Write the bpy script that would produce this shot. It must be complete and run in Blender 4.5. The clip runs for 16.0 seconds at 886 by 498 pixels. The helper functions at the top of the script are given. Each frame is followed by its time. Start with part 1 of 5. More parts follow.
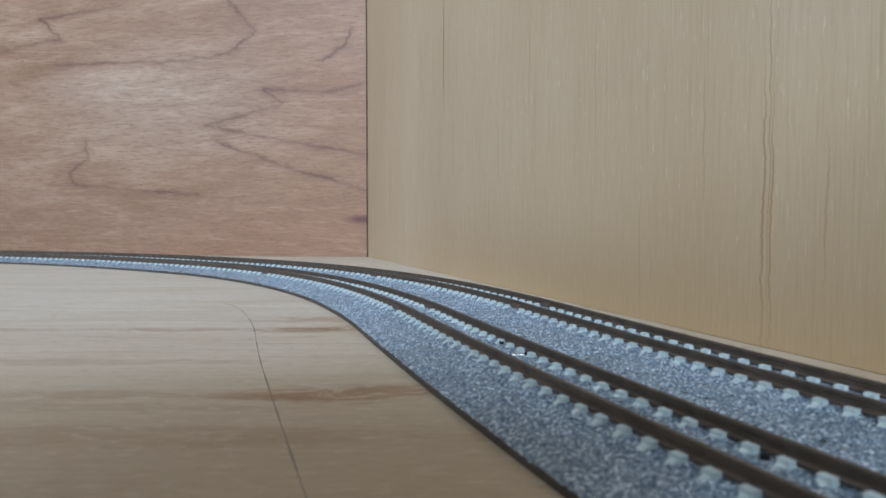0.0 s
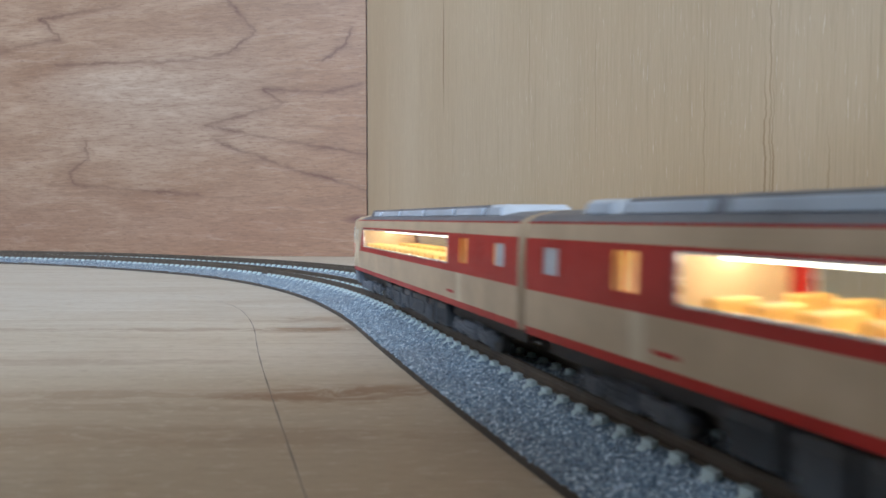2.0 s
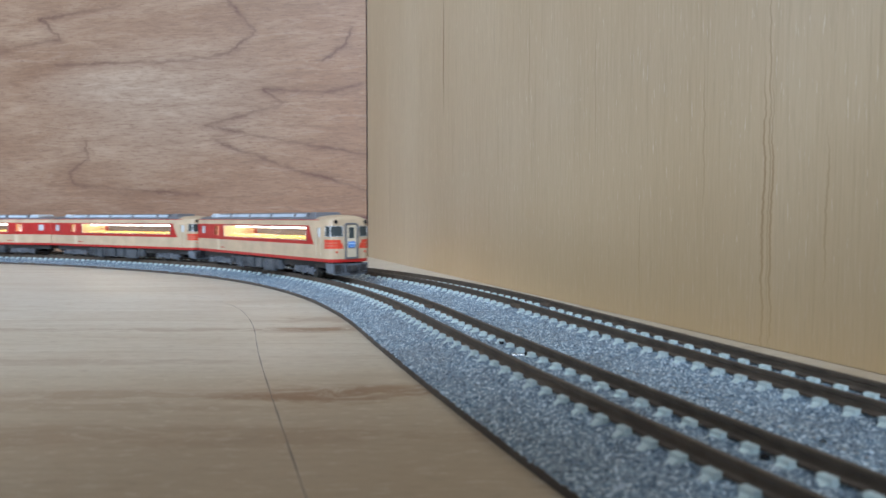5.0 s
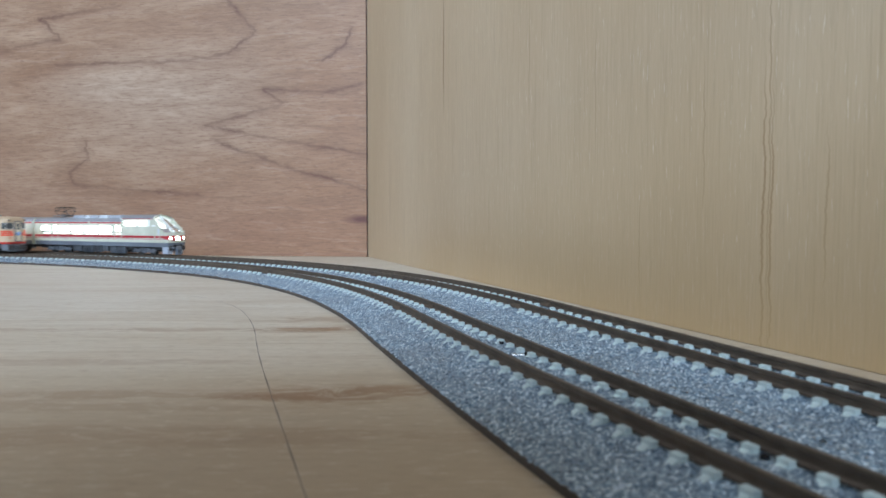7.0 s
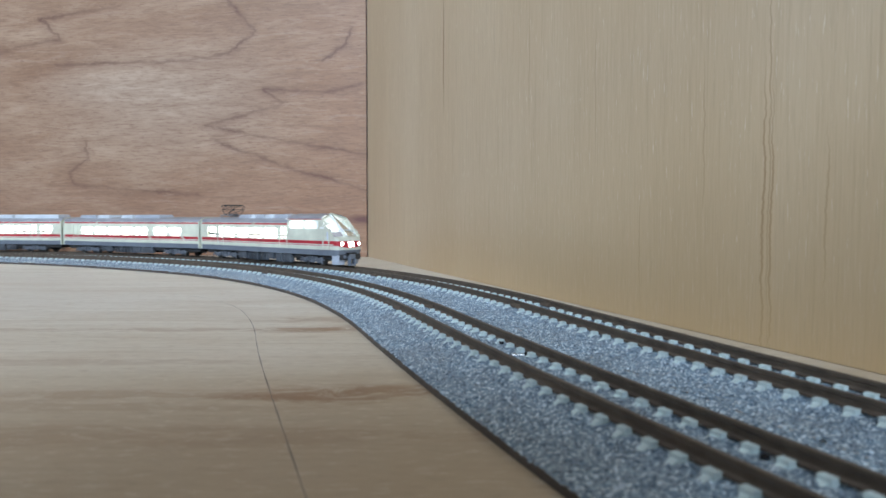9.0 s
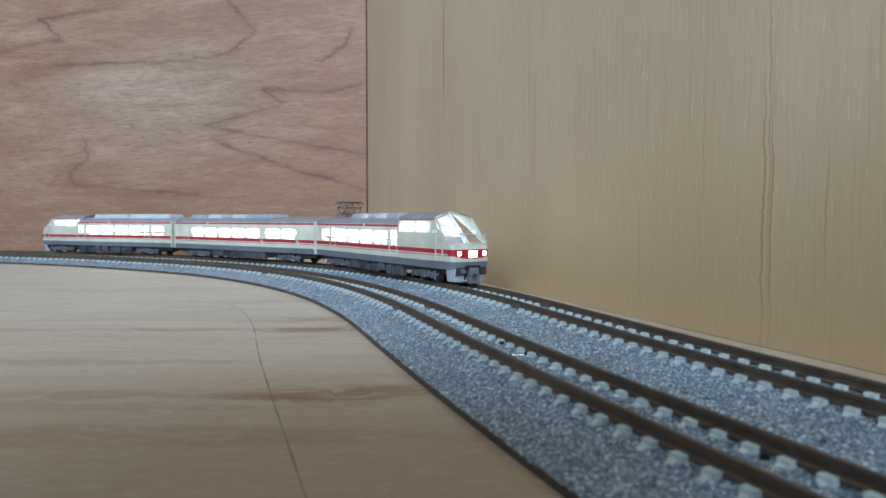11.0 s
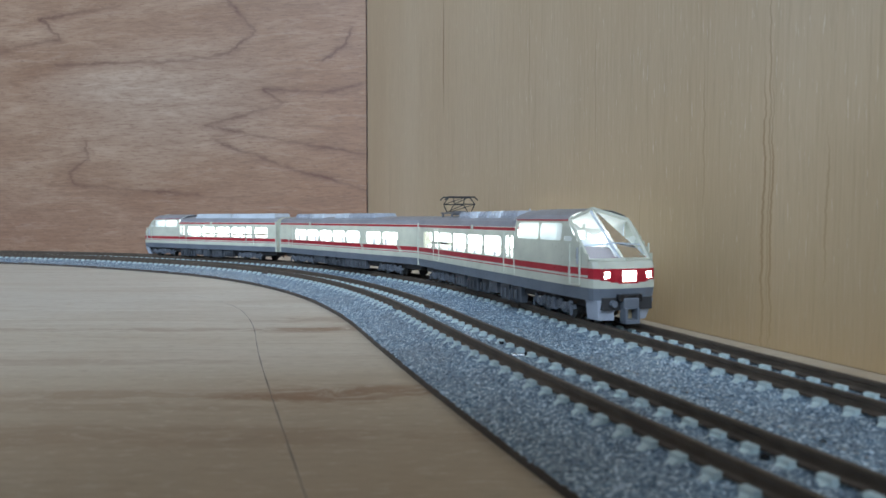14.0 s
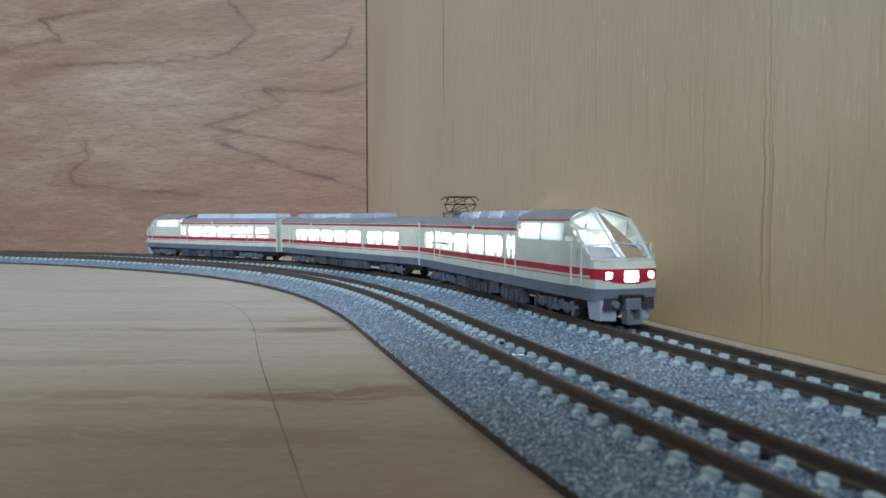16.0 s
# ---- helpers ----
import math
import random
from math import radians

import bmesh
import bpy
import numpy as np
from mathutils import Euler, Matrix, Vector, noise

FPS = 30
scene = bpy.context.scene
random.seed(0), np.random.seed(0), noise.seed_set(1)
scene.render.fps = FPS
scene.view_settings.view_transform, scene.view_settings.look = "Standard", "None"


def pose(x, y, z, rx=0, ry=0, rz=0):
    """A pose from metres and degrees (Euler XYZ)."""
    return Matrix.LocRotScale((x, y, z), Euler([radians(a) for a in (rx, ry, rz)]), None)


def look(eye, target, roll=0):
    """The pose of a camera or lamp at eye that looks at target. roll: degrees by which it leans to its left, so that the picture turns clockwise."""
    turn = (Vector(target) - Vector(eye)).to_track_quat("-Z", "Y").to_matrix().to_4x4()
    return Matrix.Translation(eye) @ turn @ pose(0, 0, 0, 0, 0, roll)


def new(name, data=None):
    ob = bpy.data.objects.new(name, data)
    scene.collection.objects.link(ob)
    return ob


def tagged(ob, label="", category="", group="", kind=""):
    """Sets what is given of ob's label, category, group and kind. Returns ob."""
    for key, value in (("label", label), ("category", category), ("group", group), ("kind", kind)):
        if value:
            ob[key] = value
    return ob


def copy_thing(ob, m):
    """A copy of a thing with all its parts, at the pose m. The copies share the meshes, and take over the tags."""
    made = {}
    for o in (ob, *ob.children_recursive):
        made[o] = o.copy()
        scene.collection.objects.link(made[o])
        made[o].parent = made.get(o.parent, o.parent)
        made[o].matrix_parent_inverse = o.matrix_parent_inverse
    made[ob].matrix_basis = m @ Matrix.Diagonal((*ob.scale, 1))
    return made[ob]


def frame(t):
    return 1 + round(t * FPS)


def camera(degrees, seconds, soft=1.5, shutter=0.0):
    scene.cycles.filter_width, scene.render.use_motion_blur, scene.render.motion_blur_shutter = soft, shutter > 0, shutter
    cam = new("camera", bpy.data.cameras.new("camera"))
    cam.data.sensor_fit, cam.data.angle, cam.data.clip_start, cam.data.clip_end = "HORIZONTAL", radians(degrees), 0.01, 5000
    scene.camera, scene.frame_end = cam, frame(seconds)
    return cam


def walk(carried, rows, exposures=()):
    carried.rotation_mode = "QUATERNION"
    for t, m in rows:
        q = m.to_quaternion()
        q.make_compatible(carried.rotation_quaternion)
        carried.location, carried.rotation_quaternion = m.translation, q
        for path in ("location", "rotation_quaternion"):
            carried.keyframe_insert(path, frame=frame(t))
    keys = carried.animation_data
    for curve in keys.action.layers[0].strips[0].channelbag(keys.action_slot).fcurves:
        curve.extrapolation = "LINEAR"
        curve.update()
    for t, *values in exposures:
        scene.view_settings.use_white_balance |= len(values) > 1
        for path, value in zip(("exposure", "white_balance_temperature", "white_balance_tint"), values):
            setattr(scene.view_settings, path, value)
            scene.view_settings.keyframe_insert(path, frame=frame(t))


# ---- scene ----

# All working lengths below are in millimetres; part() and place() turn them into metres.
EYE = 29.38
cam = camera(64.17, 16.0, soft=1.5, shutter=0.5)
CAM = pose(0, 0, EYE * 0.001, 90 - 2.481, 0, 0)
cam.data.dof.use_dof, cam.data.dof.focus_distance, cam.data.dof.aperture_fstop = True, 0.27, 50.0
walk(cam, [(0.0, CAM), (16.0, CAM)],
     exposures=[(0.0, 0.0, 6330, 10), (9.0, 0.0, 6330, 8), (11.5, -0.28, 6250, 8), (14.0, -0.38, 6150, 7), (16.0, -0.38, 6150, 7)])

# ---- world, window light ----
world = bpy.data.worlds.new("world")
scene.world = world
world.use_nodes = True
sky = world.node_tree.nodes.new("ShaderNodeTexSky")
sky.sky_type, sky.sun_disc, sky.sun_elevation, sky.sun_rotation = "NISHITA", False, radians(40), radians(120)
world.node_tree.links.new(sky.outputs[0], world.node_tree.nodes["Background"].inputs[0])
world.node_tree.nodes["Background"].inputs[1].default_value = 0.1


def window_light(name, m, sx, sy, power, colour):
    lamp = bpy.data.lights.new(name, "AREA")
    lamp.shape, lamp.size, lamp.size_y, lamp.energy, lamp.color = "RECTANGLE", sx, sy, power, colour
    ob = new(name, lamp)
    ob.matrix_world = m
    return ob


window_light("window_daylight", look((-0.4, -2.12, 1.3), (-0.1, 0.4, 0.0)), 2.2, 1.2, 92, (0.71, 0.83, 1.0))


# ---- materials ----
def material(name):
    m = bpy.data.materials.new(name)
    m.use_nodes = True
    n = m.node_tree.nodes
    return m, n, m.node_tree.links, n["Principled BSDF"]


def node(n, kind, **inputs):
    a = n.new(kind)
    for k, v in inputs.items():
        a.inputs[k].default_value = v
    return a


def ramp(n, links, src, stops):
    r = n.new("ShaderNodeValToRGB")
    e = r.color_ramp.elements
    while len(e) < len(stops):
        e.new(0.5)
    for el, (p, c) in zip(e, stops):
        el.position, el.color = p, (c, c, c, 1) if isinstance(c, (int, float)) else (*c, 1)
    links.new(src, r.inputs[0])
    return r.outputs[0]


def mix(n, links, fac, a, b, mode="MIX"):
    x = n.new("ShaderNodeMix")
    x.data_type, x.blend_type = "RGBA", mode
    for s, v in ((x.inputs[0], fac), (x.inputs[6], a), (x.inputs[7], b)):
        if isinstance(v, (int, float)):
            s.default_value = v
        elif isinstance(v, tuple):
            s.default_value = (*v, 1)
        else:
            links.new(v, s)
    return x.outputs[2]


def coords(n, links, scale=(1, 1, 1), turn=(0, 0, 0), shift=(0, 0, 0)):
    c = n.new("ShaderNodeTexCoord")
    m = n.new("ShaderNodeMapping")
    m.inputs["Scale"].default_value, m.inputs["Rotation"].default_value, m.inputs["Location"].default_value = scale, turn, shift
    links.new(c.outputs["Object"], m.inputs[0])
    return m.outputs[0]


def noise_tex(n, links, vec, scale, detail=4, rough=0.55, distort=0.0):
    t = node(n, "ShaderNodeTexNoise", Scale=scale, Detail=detail, Roughness=rough, Distortion=distort)
    links.new(vec, t.inputs["Vector"])
    return t.outputs["Fac"]


def bump(n, links, height, out, strength=0.3, distance=0.0002):
    b = node(n, "ShaderNodeBump", Strength=strength, Distance=distance)
    links.new(height, b.inputs["Height"])
    links.new(b.outputs[0], out.inputs["Normal"])


def math_node(n, links, op, a, b=0.0):
    m = n.new("ShaderNodeMath")
    m.operation = op
    for s, v in zip(m.inputs, (a, b)):
        if isinstance(v, (int, float)):
            s.default_value = v
        else:
            links.new(v, s)
    return m.outputs[0]


def paint(name, colour, rough=0.35, metal=0.0, wear=0.12, scale=900.0):
    """Model-railway plastic or paint with faint dust and unevenness."""
    m, n, links, out = material(name)
    v = coords(n, links)
    big, fine = noise_tex(n, links, v, scale * 0.12, 3), noise_tex(n, links, v, scale, 5, 0.65)
    dark = tuple(c * (1 - wear) for c in colour)
    light = tuple(min(1, c * (1 + wear * 0.6) + 0.01) for c in colour)
    col = mix(n, links, ramp(n, links, big, [(0.35, 0.0), (0.65, 1.0)]), dark, light)
    links.new(col, out.inputs["Base Color"])
    links.new(ramp(n, links, fine, [(0.3, max(0.05, rough - 0.08)), (0.7, min(1, rough + 0.12))]), out.inputs["Roughness"])
    out.inputs["Metallic"].default_value = metal
    bump(n, links, fine, out, 0.08, 0.00005)
    return m


def glow(name, colour, strength):
    m, n, links, out = material(name)
    out.inputs["Base Color"].default_value = (0.8, 0.8, 0.8, 1)
    out.inputs["Emission Color"].default_value = (*colour, 1)
    out.inputs["Emission Strength"].default_value = strength
    return m


def clear(name, tint=(0.95, 0.97, 0.97)):
    m, n, links, out = material(name)
    out.inputs["Base Color"].default_value = (*tint, 1)
    out.inputs["Transmission Weight"].default_value = 1.0
    out.inputs["Roughness"].default_value = 0.03
    out.inputs["IOR"].default_value = 1.12
    return m


FIGURE = [  # dark growth lines of the lauan face: places along the board and heights, in metres
    ((1.3029, 0.1968), (1.2333, 0.1886), (1.249, 0.1723), (1.1969, 0.1641)),
    ((1.3896, 0.1978), (1.4119, 0.1735), (1.3912, 0.1568), (1.3423, 0.1518), (1.2459, 0.1521)),
    ((1.4962, 0.1313), (1.4743, 0.1254), (1.4182, 0.1289), (1.4339, 0.1165), (1.3704, 0.1021), (1.4471, 0.0865), (1.4989, 0.0786)),
    ((1.3787, 0.0896), (1.4425, 0.0671), (1.498, 0.0517)),
    ((1.2691, 0.0903), (1.2712, 0.0777), (1.2562, 0.0665), (1.2584, 0.0566), (1.364, 0.0475)),
    ((1.4878, 0.173), (1.4841, 0.1604), (1.4655, 0.1504))]


def vec_math(n, links, op, a, b=None):
    m = n.new("ShaderNodeVectorMath")
    m.operation = op
    for s, v in zip(m.inputs, (a, b)):
        if isinstance(v, tuple):
            s.default_value = v
        elif v is not None:
            links.new(v, s)
    return m


def line_distance(n, links, pos, pts):
    """Distance from pos to a line through pts, given as (x, z)."""
    best = None
    for (x0, z0), (x1, z1) in zip(pts, pts[1:]):
        d = (x1 - x0, 0.0, z1 - z0)
        rel = vec_math(n, links, "SUBTRACT", pos, (x0, 0.0, z0)).outputs[0]
        k = 1.0 / (d[0] ** 2 + d[2] ** 2)
        t = math_node(n, links, "MULTIPLY", vec_math(n, links, "DOT_PRODUCT", rel, d).outputs["Value"], k)
        t.node.use_clamp = True
        foot = vec_math(n, links, "SCALE", d)
        links.new(t, foot.inputs["Scale"])
        gap = vec_math(n, links, "DISTANCE", rel, foot.outputs[0]).outputs["Value"]
        best = gap if best is None else math_node(n, links, "MINIMUM", best, gap)
    return best


def blotch(n, links, x, z, w, h, axes="xz"):
    """A soft round patch, 1 at its middle, w and h wide."""
    c = n.new("ShaderNodeTexCoord")
    mp = n.new("ShaderNodeMapping")
    if axes == "xz":
        mp.inputs["Location"].default_value, mp.inputs["Scale"].default_value = (-x / w, 0, -z / h), (1 / w, 0, 1 / h)
    else:
        mp.inputs["Location"].default_value, mp.inputs["Scale"].default_value = (-x / w, -z / h, 0), (1 / w, 1 / h, 0)
    links.new(c.outputs["Object"], mp.inputs[0])
    ball = n.new("ShaderNodeTexGradient")
    ball.gradient_type = "SPHERICAL"
    links.new(mp.outputs[0], ball.inputs[0])
    return ball.outputs[1]


def lauan_board():
    """Grey-brown to reddish plywood face: short pores, broad figure, a few jagged dark growth lines."""
    m, n, links, out = material("lauan_plywood")
    flat = coords(n, links, (1, 0, 1))
    jag = node(n, "ShaderNodeTexNoise", Scale=1.0, Detail=7.0, Roughness=0.72)
    links.new(coords(n, links, (70, 1, 120)), jag.inputs["Vector"])
    shift = vec_math(n, links, "SUBTRACT", jag.outputs["Color"], (0.5, 0.5, 0.5)).outputs[0]
    shift = vec_math(n, links, "MULTIPLY", shift, (0.016, 0.0, 0.008)).outputs[0]
    pos = vec_math(n, links, "ADD", flat, shift).outputs[0]
    near = None
    for pts in FIGURE:
        d = line_distance(n, links, pos, pts)
        near = d if near is None else math_node(n, links, "MINIMUM", near, d)
    line = ramp(n, links, math_node(n, links, "MULTIPLY", near, 100.0), [(0.0, 1.0), (0.08, 0.62), (0.2, 0.24), (0.6, 0.0)])
    broken = ramp(n, links, noise_tex(n, links, coords(n, links, (22, 1, 40)), 1.0, 4, 0.6), [(0.34, 0.3), (0.6, 1.0)])
    line = math_node(n, links, "MULTIPLY", line, broken)
    broad = noise_tex(n, links, coords(n, links, (9, 1, 30), (0, radians(10), 0)), 1.0, 5, 0.62, 0.6)
    pores = noise_tex(n, links, coords(n, links, (95, 1, 800), (0, radians(7), 0)), 1.0, 3, 0.7)
    streak = noise_tex(n, links, coords(n, links, (20, 1, 150), (0, radians(9), 0)), 1.0, 5, 0.65, 0.8)
    fleck = noise_tex(n, links, coords(n, links, (150, 1, 520), (0, radians(14), 0)), 1.0, 3, 0.6)
    col = ramp(n, links, broad, [(0.30, (0.262, 0.146, 0.086)), (0.5, (0.338, 0.212, 0.136)), (0.70, (0.43, 0.298, 0.205))])
    for x, z, w, h, k, c in ((1.3386, 0.1228, 0.075, 0.034, 0.55, (0.45, 0.34, 0.255)), (1.2918, 0.1333, 0.05, 0.012, 0.4, (0.50, 0.39, 0.30)),
                             (1.4688, 0.0104, 0.12, 0.06, 0.6, (0.33, 0.18, 0.105)), (1.4896, 0.104, 0.05, 0.10, 0.55, (0.35, 0.20, 0.12)),
                             (1.1878, 0.0209, 0.12, 0.03, 0.5, (0.30, 0.165, 0.105)), (1.396, 0.0208, 0.09, 0.022, 0.4, (0.31, 0.17, 0.11))):
        col = mix(n, links, math_node(n, links, "MULTIPLY", blotch(n, links, x, z, w * 1.6, h * 1.6), k * 1.5), col, c)
    col = mix(n, links, ramp(n, links, streak, [(0.34, 0.45), (0.56, 0.0)]), col, (0.215, 0.122, 0.08))
    col = mix(n, links, ramp(n, links, streak, [(0.55, 0.0), (0.72, 0.3)]), col, (0.49, 0.38, 0.30))
    col = mix(n, links, ramp(n, links, pores, [(0.35, 0.5), (0.52, 0.0)]), col, (0.18, 0.095, 0.062))
    col = mix(n, links, ramp(n, links, fleck, [(0.29, 0.45), (0.40, 0.0)]), col, (0.17, 0.095, 0.065))
    col = mix(n, links, ramp(n, links, fleck, [(0.58, 0.0), (0.72, 0.25)]), col, (0.50, 0.38, 0.28))
    col = mix(n, links, math_node(n, links, "MULTIPLY", line, 0.8), col, (0.115, 0.05, 0.035))
    knot = math_node(n, links, "MULTIPLY", blotch(n, links, 1.4979, 0.0286, 0.02, 0.0045), 1.4)
    knot.node.use_clamp = True
    col = mix(n, links, knot, col, (0.14, 0.06, 0.05))
    links.new(col, out.inputs["Base Color"])
    links.new(ramp(n, links, pores, [(0.3, 0.42), (0.7, 0.58)]), out.inputs["Roughness"])
    bump(n, links, pores, out, 0.2, 0.0001)
    return m


def pale_board():
    """Pale plywood face with fine upright grain, small light flecks and a few brown splits."""
    m, n, links, out = material("pale_plywood")
    grain = noise_tex(n, links, coords(n, links, (900, 1, 22)), 1.0, 4, 0.7)
    broad = noise_tex(n, links, coords(n, links, (14, 1, 2.6)), 1.0, 3, 0.5)
    split = noise_tex(n, links, coords(n, links, (160, 1, 3.2)), 1.0, 2, 0.5, 0.15)
    fleck = noise_tex(n, links, coords(n, links, (1300, 1, 150)), 1.0, 3, 0.6)
    col = ramp(n, links, broad, [(0.3, (0.524, 0.403, 0.263)), (0.5, (0.578, 0.456, 0.31)), (0.7, (0.621, 0.503, 0.357))])
    col = mix(n, links, ramp(n, links, grain, [(0.30, 0.34), (0.52, 0.0)]), col, (0.35, 0.25, 0.145))
    col = mix(n, links, ramp(n, links, split, [(0.24, 0.45), (0.31, 0.0)]), col, (0.20, 0.115, 0.05))
    col = mix(n, links, ramp(n, links, fleck, [(0.615, 0.0), (0.70, 0.65)]), col, (0.77, 0.71, 0.59))
    slip = vec_math(n, links, "SCALE", (0.0055, 0.0, 0.0))
    links.new(math_node(n, links, "SUBTRACT", noise_tex(n, links, coords(n, links, (1, 1, 42)), 1.0, 5, 0.7), 0.5), slip.inputs["Scale"])
    for x, z, w, h, k in ((0.3995, 0.0247, 1900, 19, 0.9), (0.4019, 0.0217, 2100, 19, 0.8), (0.4011, 0.0444, 2600, 14, 0.5), (0.1766, 0.1168, 700, 22, 0.75), (0.3521, 0.0199, 2400, 40, 0.5), (0.3791, 0.0494, 2400, 34, 0.4), (0.4167, 0.0296, 2400, 40, 0.5), (0.2783, 0.0902, 1900, 30, 0.3), (0.327, 0.0697, 1900, 30, 0.3), (0.4166, -0.0097, 4.0, 15, 0.15), (0.235, 0.0001, 6, 24, 0.16)):
        c = n.new("ShaderNodeTexCoord")
        mp = n.new("ShaderNodeMapping")
        mp.inputs["Location"].default_value, mp.inputs["Scale"].default_value = (-x * w, 0, -z * h), (w, 0, h)
        links.new(vec_math(n, links, "ADD", c.outputs["Object"], slip.outputs[0]).outputs[0], mp.inputs[0])
        ball = n.new("ShaderNodeTexGradient")
        ball.gradient_type = "SPHERICAL"
        links.new(mp.outputs[0], ball.inputs[0])
        rag = math_node(n, links, "MULTIPLY", ball.outputs[1], math_node(n, links, "ADD", grain, 0.4))
        col = mix(n, links, ramp(n, links, rag, [(0.1, 0.0), (0.6, k)]), col, (0.24, 0.13, 0.055))
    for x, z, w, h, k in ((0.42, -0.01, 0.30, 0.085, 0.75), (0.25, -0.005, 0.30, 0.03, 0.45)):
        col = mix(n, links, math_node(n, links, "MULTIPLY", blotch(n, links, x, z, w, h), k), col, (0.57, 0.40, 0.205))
    hair = noise_tex(n, links, coords(n, links, (1900, 1, 90)), 1.0, 4, 0.65, 0.4)
    col = mix(n, links, ramp(n, links, hair, [(0.34, 0.22), (0.48, 0.0)]), col, (0.38, 0.285, 0.18))
    col = mix(n, links, ramp(n, links, hair, [(0.56, 0.0), (0.7, 0.2)]), col, (0.72, 0.63, 0.49))
    links.new(col, out.inputs["Base Color"])
    out.inputs["Roughness"].default_value = 0.5
    bump(n, links, grain, out, 0.25, 0.00012)
    return m


def table_board():
    """Pale plywood: grey-buff far off, browner in broad bands near by, with ragged brown stains along the grain."""
    m, n, links, out = material("baseboard_ply")
    turn = (0, 0, radians(-8))
    grain = noise_tex(n, links, coords(n, links, (26, 420, 1), turn), 1.0, 4, 0.65)
    streak = noise_tex(n, links, coords(n, links, (11, 60, 1), turn), 1.0, 6, 0.7, 0.9)
    broad = noise_tex(n, links, coords(n, links, (5, 16, 1), turn), 1.0, 3)
    rag = noise_tex(n, links, coords(n, links, (70, 170, 1), turn), 1.0, 6, 0.7, 1.2)
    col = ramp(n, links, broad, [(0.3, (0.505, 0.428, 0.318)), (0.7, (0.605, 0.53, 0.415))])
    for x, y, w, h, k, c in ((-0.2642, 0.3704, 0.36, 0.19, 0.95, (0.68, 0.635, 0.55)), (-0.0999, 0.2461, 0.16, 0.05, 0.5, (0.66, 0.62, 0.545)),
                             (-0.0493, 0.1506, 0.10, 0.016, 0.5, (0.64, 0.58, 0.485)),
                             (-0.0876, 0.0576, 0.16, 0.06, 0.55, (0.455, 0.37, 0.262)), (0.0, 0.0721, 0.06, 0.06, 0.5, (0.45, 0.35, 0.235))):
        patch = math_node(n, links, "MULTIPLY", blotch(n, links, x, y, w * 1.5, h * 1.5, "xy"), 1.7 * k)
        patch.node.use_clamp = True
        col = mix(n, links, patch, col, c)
    col = mix(n, links, ramp(n, links, streak, [(0.34, 0.34), (0.54, 0.0)]), col, (0.42, 0.31, 0.20))
    col = mix(n, links, ramp(n, links, grain, [(0.32, 0.25), (0.55, 0.0)]), col, (0.34, 0.26, 0.17))
    for x, y, w, h, k in ((-0.0773, 0.1855, 0.055, 0.0026, 0.42), (-0.0328, 0.2041, 0.022, 0.005, 0.4), (-0.0381, 0.1855, 0.015, 0.0042, 0.6), (-0.0258, 0.1885, 0.010, 0.005, 0.45),
                          (-0.0491, 0.1165, 0.045, 0.0028, 0.42), (-0.0183, 0.117, 0.014, 0.0055, 0.75), (-0.0029, 0.1205, 0.018, 0.0026, 0.5), (-0.0275, 0.1146, 0.012, 0.0016, 0.6),
                          (-0.0608, 0.1092, 0.04, 0.003, 0.3), (-0.0887, 0.1437, 0.05, 0.003, 0.3), (-0.0489, 0.0945, 0.06, 0.004, 0.3)):
        spot = math_node(n, links, "MULTIPLY", blotch(n, links, x, y, w * 1.4, h * 1.6, "xy"), ramp(n, links, rag, [(0.38, 0.0), (0.62, 1.5)]))
        col = mix(n, links, ramp(n, links, spot, [(0.06, 0.0), (0.5, k)]), col, (0.27, 0.15, 0.075))
    speck = noise_tex(n, links, coords(n, links, (260, 700, 1), turn), 1.0, 3, 0.7)
    col = mix(n, links, ramp(n, links, speck, [(0.32, 0.5), (0.47, 0.0)]), col, (0.33, 0.245, 0.155))
    col = mix(n, links, ramp(n, links, speck, [(0.55, 0.0), (0.70, 0.4)]), col, (0.75, 0.69, 0.59))
    links.new(col, out.inputs["Base Color"])
    links.new(ramp(n, links, speck, [(0.3, 0.42), (0.7, 0.62)]), out.inputs["Roughness"])
    bump(n, links, grain, out, 0.25, 0.00012)
    return m


